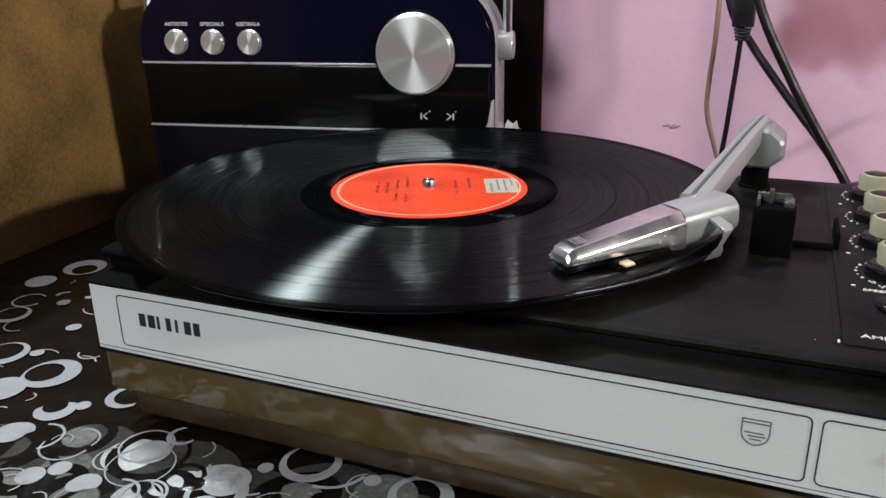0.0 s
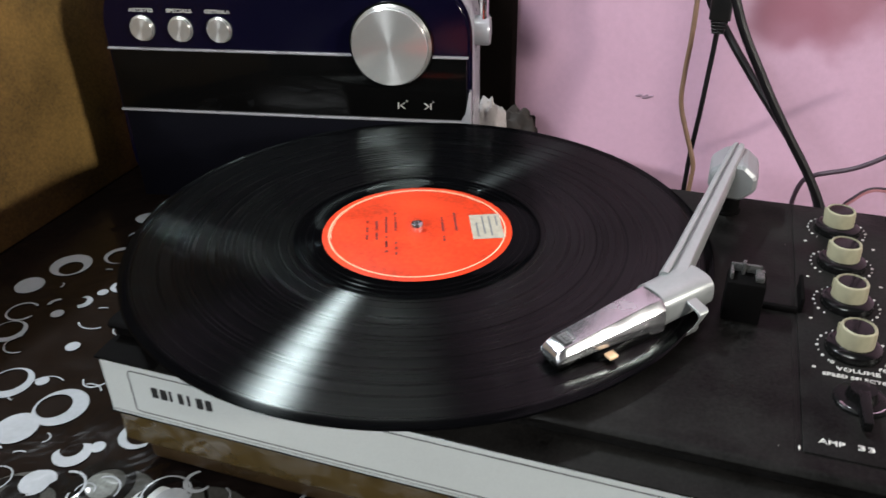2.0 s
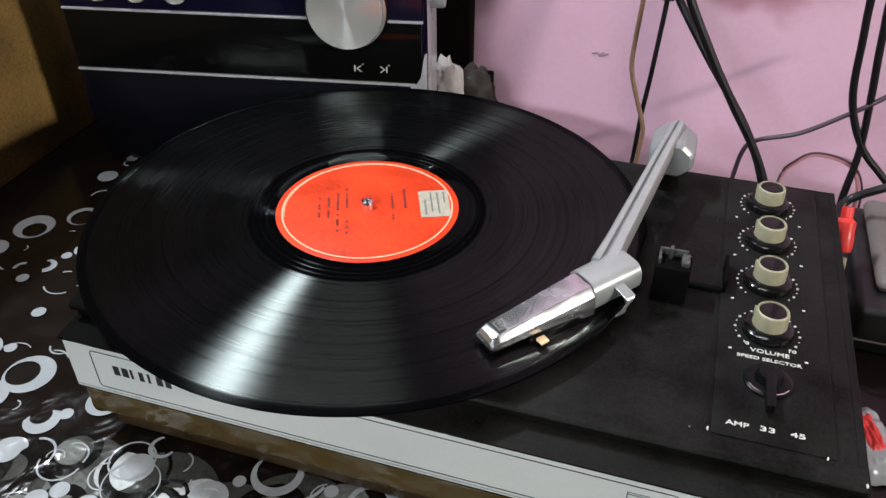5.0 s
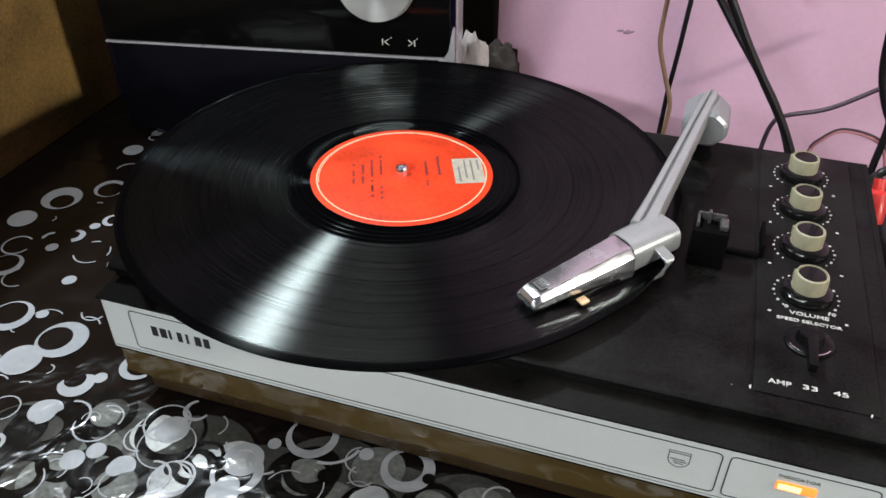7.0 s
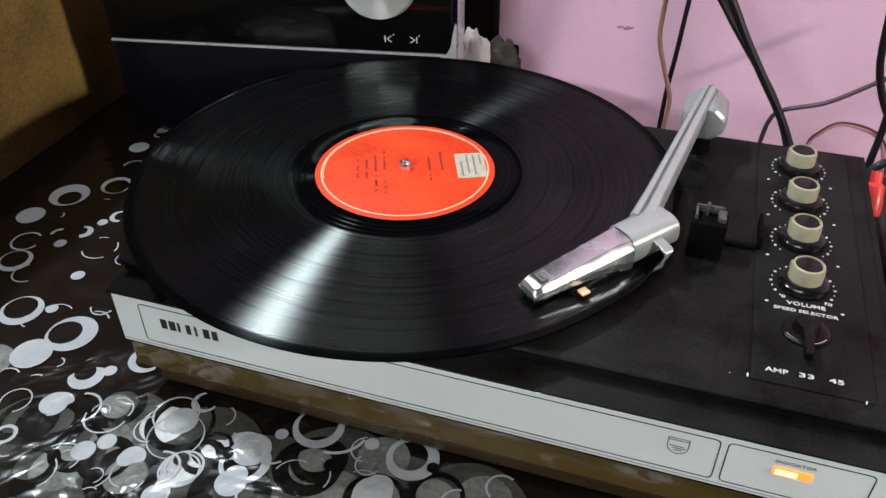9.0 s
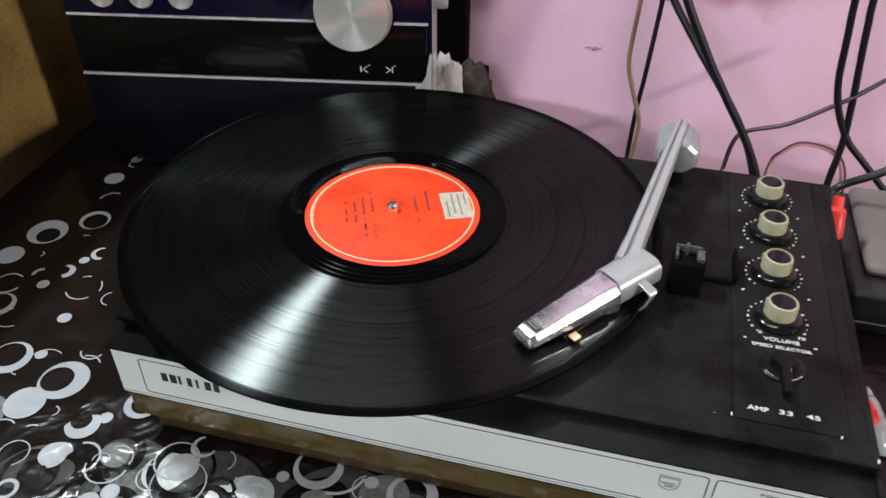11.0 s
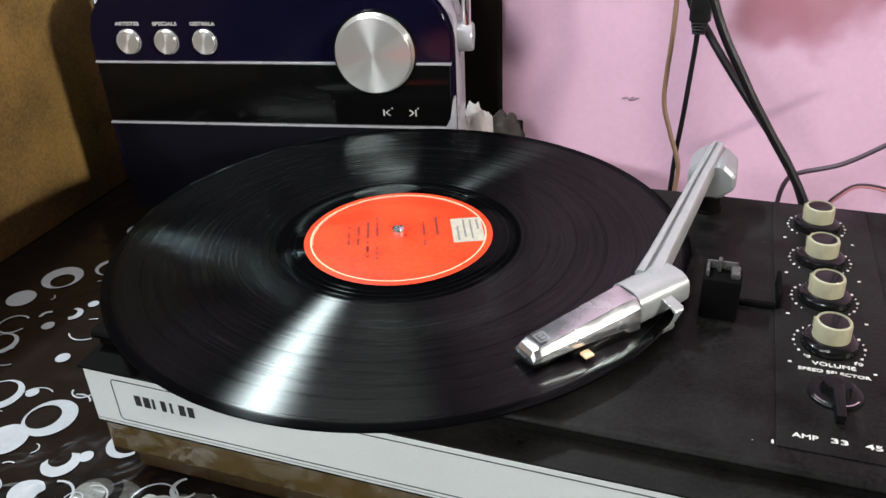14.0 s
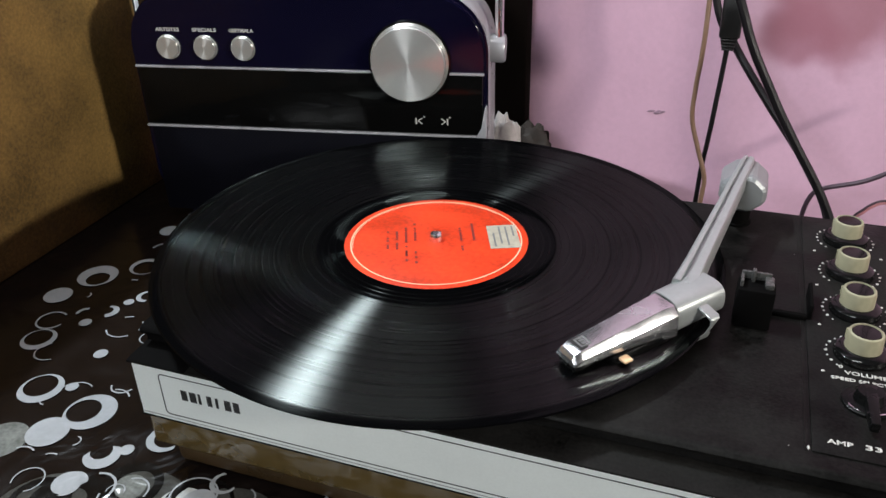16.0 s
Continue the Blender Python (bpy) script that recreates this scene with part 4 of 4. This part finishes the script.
# a bent strip: out of the socket's side, then down into a flat paddle
bm = bmesh.new()
rings = []
for u, v, d, w in ((0.0060, 0.0052, 0.0190, 0.0026), (0.0105, 0.0040, 0.0182, 0.0026), (0.0160, 0.0016, 0.0172, 0.0028), (0.0172, 0.0004, 0.0174, 0.0024), (0.0168, -0.0020, 0.0180, 0.0014), (0.0152, -0.0066, 0.0192, 0.0012), (0.0146, -0.0084, 0.0200, 0.0034), (0.0130, -0.0118, 0.0206, 0.0044)):
    rings.append([bm.verts.new(q) for q in ((u, v, d - w), (u, v, d + w), (u - 0.0010, v - 0.0010, d + w), (u - 0.0010, v - 0.0010, d - w))])
for a, b in zip(rings, rings[1:]):
    for k in range(4):
        bm.faces.new((a[k], a[(k + 1) % 4], b[(k + 1) % 4], b[k]))
bm.faces.new(rings[0])
bm.faces.new(rings[-1])
bmesh.ops.bevel(bm, geom=bm.edges[:], offset=0.0002, segments=1, affect="EDGES")
bmesh.ops.transform(bm, matrix=HM, verts=bm.verts)
part("lift_bracket", bm, M_SILVER, arm, "silver hooked lift bracket")

# ---- the record ----
record = thing("vinyl_record", pose(0, 0, 0), "black vinyl record with an orange-red label on the platter", "record")
prof = [(0.0036, 0.0926), (0.1490, 0.0930), (0.1502, 0.0935), (0.1508, 0.0941), (0.1502, 0.0947), (0.1480, 0.0948), (0.1462, 0.0945), (0.0660, 0.0945), (0.0648, 0.0943), (0.0520, 0.0943), (0.0508, 0.0946), (0.0036, 0.0946)]
part("disc", lathe(prof, 160), M_VINYL, record, "grooved black vinyl disc")
label = part("label", lathe([(0.0036, 0.0947), (0.0498, 0.0947), (0.0500, 0.0946)], 96), M_LABEL, record, "orange-red paper label")
bm = bmesh.new()
crescent(bm, 0, 0, 0.0468, 0.0460, 0, 0, 0.0949, 0, 360, 90)
crescent(bm, 0, 0, 0.0456, 0.0452, 0, 0, 0.0949, 60, 210, 60)
part("ring_line", bm, M_LABELRING, label, smooth=False)
STK = pose(0.0339, 0.0142, 0.0949, 0, 0, -67)
bm = box(-0.0130, 0.0130, -0.0082, 0.0082, 0, 0.0002)
bmesh.ops.transform(bm, matrix=STK, verts=bm.verts)
stk = part("sticker", bm, M_STICKER, label, "worn beige paper sticker", smooth=False)
bm = bmesh.new()
for k, (a, b) in enumerate(((-0.011, 0.0), (-0.011, 0.010), (-0.011, 0.008), (-0.004, 0.011))):
    box(a, b, 0.0052 - 0.0036 * k, 0.0062 - 0.0036 * k, 0.0002, 0.0003, bm=bm)
bmesh.ops.transform(bm, matrix=STK, verts=bm.verts)
part("sticker_lines", bm, M_GREYMARK, stk, smooth=False)
bm = bmesh.new()
for u, v, w in ((-0.022, 0.020, 0.026), (-0.015, 0.013, 0.030), (-0.020, -0.012, 0.022), (-0.018, -0.017, 0.034), (-0.014, -0.022, 0.026), (-0.012, -0.027, 0.022), (0.012, -0.012, 0.014), (0.012, -0.017, 0.012)):
    for k in range(int(w / 0.0026)):
        if rng.random() < 0.82:
            box(u + 0.0026 * k, u + 0.0026 * k + rng.uniform(0.0014, 0.0025), v, v + 0.0013, 0, 0.00012, bm=bm)
bmesh.ops.transform(bm, matrix=pose(0, 0, 0.0949, 0, 0, -67), verts=bm.verts)
part("label_print", bm, M_LABELINK, label, "rows of dark unreadable print", smooth=False)["kind"] = "stuff"

# ---- retro radio behind the record ----
YAW = 10.5
radio = thing("retro_radio", pose(0, 0, 0, 0, 0, YAW), "navy blue retro radio with chrome trim and a turned dial", "radio")
V0, U0, U1, RT = 0.176, -0.2618, 0.0062, 0.1876
part("shell", prism(round_rect(U0 - 0.0005, U1 + 0.0005, 0.004, RT + 0.0005, 0.042, 14), V0 + 0.0066, V0 + 0.062, "y", bevel=0.004), M_SHELL, radio, "silver plastic outer shell")
front_outline = round_rect(U0, U1, 0.006, RT, 0.042, 14)
part("front_body", prism(front_outline, V0 + 0.002, V0 + 0.012, "y", bevel=0.003), M_NAVY, radio, "glossy navy front")
part("display_panel", box(U0 + 0.002, U1 - 0.002, V0 - 0.0002, V0 + 0.004, 0.0860, 0.1312, 0.0012), M_PANEL, radio, "glossy black panel")
top_outline = [(U0 + 0.0015, 0.1335), (U1 - 0.0015, 0.1335)]
for cu, a0 in ((U1 - 0.042, 0), (U0 + 0.042, 90)):
    top_outline += [(cu + 0.0405 * math.cos(radians(a0 + 6 * k)), RT - 0.042 + 0.0405 * math.sin(radians(a0 + 6 * k))) for k in range(16)]
part("top_panel", prism(top_outline, V0, V0 + 0.004, "y"), M_NAVY, radio, "glossy navy panel", smooth=False)
part("grille", box(U0 + 0.004, U1 - 0.004, V0 - 0.0002, V0 + 0.004, 0.012, 0.0842, 0.001), M_GRILLE, radio, "navy speaker grille")
for z in (0.1322, 0.0850):
    part("trim_line", box(U0 + 0.001, U1 - 0.001, V0 - 0.0012, V0 + 0.002, z - 0.0008, z + 0.0008, 0.0003), M_SHELL, radio, "thin silver trim line")
for k in (-0.2306, -0.2015, -0.1724):
    b = part("push_button", lathe([(0, 0), (0.0092, 0), (0.0092, 0.0008), (0.0086, 0.0010), (0.0086, 0.0028), (0.0081, 0.0033), (0, 0.0033)], 40), M_BRUSHED, radio, "round turned metal button")
    b.matrix_local = pose(k, V0, 0.1473, 90)
for word, u in (("ARTISTES", -0.2295), ("SPECIALS", -0.2008), ("GEETMALA", -0.1725)):
    writing("button_word", word, 0.0036, Matrix.Translation((u, V0 - 0.0002, 0.1600)) @ pose(0, 0, 0, 90), M_WHITEINK, radio, 0.0186, bold=0.00008)
dial = part("tuning_dial", lathe([(0, 0), (0.0285, 0), (0.0285, 0.0015), (0.0268, 0.0020), (0.0268, 0.0072), (0.0262, 0.0080), (0.0, 0.0080)], 72), M_BRUSHED, radio, "large turned aluminium dial")
dial.matrix_local = pose(-0.0484, V0, 0.1398, 90)
part("bezel", lathe([(0.0275, 0), (0.0300, 0), (0.0298, 0.0014), (0.0275, 0.0016)], 72), M_GLOSSBLACK, dial)
for u, s in ((-0.0431, 1), (-0.0240, -1)):
    bm = box(u - s * 0.0022 - 0.0005, u - s * 0.0022 + 0.0005, V0 - 0.0006, V0 - 0.0002, 0.0938, 0.0984)
    for k in (1, -1):
        f = [(u - s * 0.0012, 0.0961), (u + s * 0.0018, 0.0961 + k * 0.0023), (u + s * 0.0029, 0.0961 + k * 0.0023), (u - s * 0.0001, 0.0961)]
        prism(f, V0 - 0.0006, V0 - 0.0002, "y", bm=bm)
    box(u + 0.0036, u + 0.0044, V0 - 0.0006, V0 - 0.0002, 0.0990, 0.1000, bm=bm)
    part("skip_symbol", bm, M_WHITEINK, radio, "small white skip symbol", smooth=False)
handle = part("carry_handle", tube([(U1 + 0.0065, V0 + 0.029, 0.150), (U1 + 0.0065, V0 + 0.029, 0.215), (U1 + 0.004, V0 + 0.029, 0.232), (U1 - 0.02, V0 + 0.029, 0.236), (U0 + 0.02, V0 + 0.029, 0.236), (U0 - 0.004, V0 + 0.029, 0.232),
                                    (U0 - 0.0065, V0 + 0.029, 0.215), (U0 - 0.0065, V0 + 0.029, 0.150)], 0.0032, 12, 8), M_CHROME, radio, "chrome carrying handle")
for s, u in ((1, U1), (-1, U0)):
    bm = lathe([(0, 0), (0.0105, 0), (0.0105, 0.0095), (0.0095, 0.0110), (0, 0.0110)], 32, pose(u, V0 + 0.031, 0.1430, 0, 90 * s))
    part("handle_boss", bm, M_SHELL, handle, "silver handle hinge")
part("edge_trim", prism(round_rect(U0 - 0.0012, U1 + 0.0012, 0.005, RT + 0.0012, 0.043, 14), V0 + 0.0048, V0 + 0.0068, "y"), M_NAVY, radio)
for u in (U0 + 0.03, U1 - 0.03):
    part("foot", box(u - 0.012, u + 0.012, V0 + 0.012, V0 + 0.058, 0.0, 0.0045, 0.001), M_BLACK, radio)

for s, u in ((1, U1),):
    wedge = [(u - s * 0.0004, 0.108), (u + s * 0.0009, 0.108), (u + s * 0.0009, 0.076), (u - s * 0.0110, 0.076), (u - s * 0.0110, 0.0835), (u - s * 0.0064, 0.0858), (u - s * 0.0030, 0.0920)]
    part("corner_guard", prism(wedge, V0 - 0.0014, V0 + 0.006, "y", bevel=0.0004), M_SHELL, radio, "silver corner guard")

# ---- rag behind the radio ----
def rag(name, centre, size, mat, lab, seed):
    bm = bmesh.new()
    bmesh.ops.create_icosphere(bm, subdivisions=4, radius=1)
    for v in bm.verts:
        n = noise.noise(v.co * 1.8 + Vector((seed, 0, 0))) * 0.30 + abs(noise.noise(v.co * 3.6 + Vector((seed, 3, 0)))) * 0.22 + abs(noise.noise(v.co * 7.5 + Vector((seed, 5, 0)))) * 0.10
        v.co *= 1 + n
    bmesh.ops.transform(bm, matrix=Matrix.Translation(centre) @ Matrix.Diagonal((*size, 1)), verts=bm.verts)
    lo = min(v.co.z for v in bm.verts)
    for v in bm.verts:
        v.co.z -= lo
    ob = part(name, bm, mat)
    return tagged(ob, lab, "cloth")


rag("crumpled_rag", (-0.0290, 0.240, 0), (0.0125, 0.009, 0.034), M_RAG, "crumpled off-white cloth lying behind the radio", 2.0)
rag("crumpled_rag", (-0.0120, 0.2610, 0), (0.0165, 0.009, 0.028), M_RAGBROWN, "crumpled dark brown cloth lying behind the radio", 5.0)

# ---- cables ----
def cable(pts, r, mat, lab, name="cable", flat=1.0):
    ob = part(name, tube(pts, r, 10, 10, flat), mat)
    return tagged(ob, lab, "cable")


cable([(0.112, 0.235, 0.42), (0.115, 0.222, 0.26), (0.1172, 0.21, 0.1640), (0.1157, 0.21, 0.1250), (0.1160, 0.21, 0.1020), (0.1225, 0.21, 0.0800), (0.1295, 0.21, 0.0595), (0.1300, 0.21, 0.0460), (0.1280, 0.205, 0.022), (0.1240, 0.190, 0.0025)], 0.0017, M_BROWNCABLE, "thin brown cable hanging behind the record player")
cable([(0.1321, 0.2260, 0.1600), (0.1318, 0.225, 0.1420), (0.1302, 0.225, 0.1120), (0.1287, 0.225, 0.0860), (0.1265, 0.225, 0.0580), (0.1256, 0.225, 0.0260), (0.125, 0.215, 0.0022)], 0.0018, M_CABLE, "thin black cable hanging from a plug")
cable([(0.110, 0.215, 0.42), (0.1240, 0.200, 0.240), (0.1420, 0.19, 0.1750), (0.1655, 0.19, 0.1290), (0.1850, 0.19, 0.0970), (0.2080, 0.19, 0.0610), (0.2230, 0.185, 0.030), (0.231, 0.170, 0.0035)], 0.0030, M_CABLE, "thick black cable running down behind the player")
cable([(0.100, 0.275, 0.42), (0.1073, 0.262, 0.2431), (0.1210, 0.252, 0.1716), (0.1383, 0.245, 0.1437), (0.1621, 0.225, 0.1159), (0.2000, 0.197, 0.0730), (0.2190, 0.194, 0.0330), (0.226, 0.185, 0.0035)], 0.0028, M_CABLE, "thick black cable running down behind the player")
cable([(0.196, 0.20, 0.0020), (0.200, 0.22, 0.0230), (0.2027, 0.22, 0.0453), (0.2104, 0.22, 0.0552), (0.2369, 0.22, 0.0651), (0.2619, 0.22, 0.0825), (0.2816, 0.22, 0.0984), (0.330, 0.235, 0.135)], 0.0017, M_VIOLETCABLE, "thin dark violet-grey cable")
cable([(0.228, 0.20, 0.0012), (0.232, 0.22, 0.0290), (0.2386, 0.22, 0.0423), (0.2515, 0.22, 0.0516), (0.2751, 0.22, 0.0475), (0.2874, 0.22, 0.0300), (0.290, 0.215, 0.0012)], 0.0008, M_VIOLETCABLE, "twisted thin wire looping over")
cable([(0.230, 0.20, 0.0012), (0.2335, 0.221, 0.0285), (0.2400, 0.221, 0.0408), (0.2520, 0.221, 0.0496), (0.2740, 0.221, 0.0455), (0.2850, 0.221, 0.0290), (0.287, 0.215, 0.0012)], 0.0013, M_PINKWIRE, "thin reddish wire looping over")
cable([(0.255, 0.235, 0.42), (0.2545, 0.222, 0.20), (0.2584, 0.22, 0.1334), (0.2640, 0.22, 0.0930), (0.2787, 0.22, 0.0610), (0.2989, 0.22, 0.0393), (0.335, 0.22, 0.0030)], 0.0026, M_CABLE, "black cable hanging at the wall")
cable([(0.262, 0.230, 0.42), (0.2660, 0.222, 0.19), (0.2686, 0.22, 0.1424), (0.2745, 0.22, 0.0950), (0.2782, 0.22, 0.0563), (0.2764, 0.215, 0.0220), (0.275, 0.200, 0.0028)], 0.0026, M_CABLE, "black cable hanging at the wall")
cable([(0.2500, 0.118, 0.040), (0.2600, 0.145, 0.0455), (0.2680, 0.160, 0.0520), (0.2880, 0.160, 0.0660), (0.320, 0.165, 0.0800), (0.370, 0.175, 0.060), (0.40, 0.18, 0.0030)], 0.0028, M_CABLE, "black cable leaving the back of the player")

plug = thing("cable_plug", pose(0.1325, 0.2262, 0.1565), "black moulded plug on a hanging cable", "plug")
part("body", prism(round_rect(-0.0070, 0.0070, -0.0048, 0.0048, 0.002, 4), 0.0, 0.030, "z", bevel=0.0008), M_BLACK, plug)
for k in range(4):
    part("strain_rib", box(-0.0056 + 0.0005 * k, 0.0056 - 0.0005 * k, -0.0035, 0.0035, -0.0022 - 0.0022 * k, -0.0008 - 0.0022 * k, 0.0004), M_BLACK, plug)
cable([(0.1325, 0.2262, 0.189), (0.131, 0.228, 0.25), (0.128, 0.236, 0.42)], 0.0030, M_CABLE, "black cable above the plug")

# ---- things beside the player ----
adapter = thing("power_unit", pose(0, 0, 0), "black power unit with a grey lid on the table", "power unit")
part("body", box(0.2740, 0.3700, 0.0720, 0.1880, 0.0006, 0.0330, 0.004, 3), M_BLACK, adapter)
part("lid", box(0.2830, 0.3680, 0.0900, 0.1860, 0.0325, 0.0420, 0.005, 3), M_GREYBOX, adapter, "worn grey plastic lid")
part("seam", box(0.2736, 0.3704, 0.0716, 0.1884, 0.0100, 0.0112), M_GREYBOX, adapter)
redplug = thing("red_plug", pose(0, 0, 0), "red cable sleeve with a cream end beside the player", "plug")
part("sleeve", tube([(0.2600, 0.118, 0.0720), (0.2605, 0.112, 0.0600), (0.2610, 0.106, 0.0480)], [0.0035, 0.0058, 0.0062, 0.0055], 16, 6), M_RED, redplug)
part("tip", tube([(0.2612, 0.104, 0.0450), (0.2616, 0.098, 0.0300), (0.262, 0.094, 0.0008)], [0.0042, 0.0040, 0.0036], 14, 5), M_CREAM, redplug)
wrap = thing("sweet_packet", pose(0.2790, -0.004, 0.0008, 0, 0, 12), "red and white crinkled packet on the table", "packet")


def pillow(w, d, h, seed):
    bm = bmesh.new()
    bmesh.ops.create_grid(bm, x_segments=18, y_segments=24, size=0.5)
    for v in bm.verts:
        e = max(0.0, (1 - (2 * v.co.x) ** 4) * (1 - (2 * v.co.y) ** 4))
        v.co.z = h * math.sqrt(e) + h * 0.22 * noise.noise(Vector((v.co.x * 7, v.co.y * 9, seed)))
        v.co.z = max(v.co.z, 0.0)
        v.co.x *= w
        v.co.y *= d
    bmesh.ops.solidify(bm, geom=bm.faces[:], thickness=0.0004)
    return bm


part("wrapper", pillow(0.024, 0.050, 0.010, 1.0), M_PRINT, wrap, "white crinkled wrapper")
bm = pillow(0.012, 0.030, 0.0065, 1.4)
bmesh.ops.translate(bm, verts=bm.verts, vec=(0, 0.002, 0.0050))
part("red_print", bm, M_RED, wrap, "red printed field")

# ---- the room's lamps ----
for eye, target, length, watts, colour in LAMPS:
    body = thing("tube_light", look(eye, target), "white fluorescent tube light hanging from the ceiling", "lamp", "tube lights")
    part("housing", box(-length / 2 - 0.02, length / 2 + 0.02, -0.035, 0.035, 0.018, 0.05, 0.006), M_CEIL, body)
    part("tube", lathe([(0, -length / 2), (0.013, -length / 2), (0.013, length / 2), (0, length / 2)], 16, pose(0, 0, 0.016, 0, 90)), M_TUBE, body, "glowing glass tube")
    up = body.matrix_world.to_3x3().inverted() @ Vector((0, 0, 1.85 - eye[2]))
    part("hanging_rod", tube([(0, 0, 0.045), up], 0.006, 8, 1), M_BLACK, body)
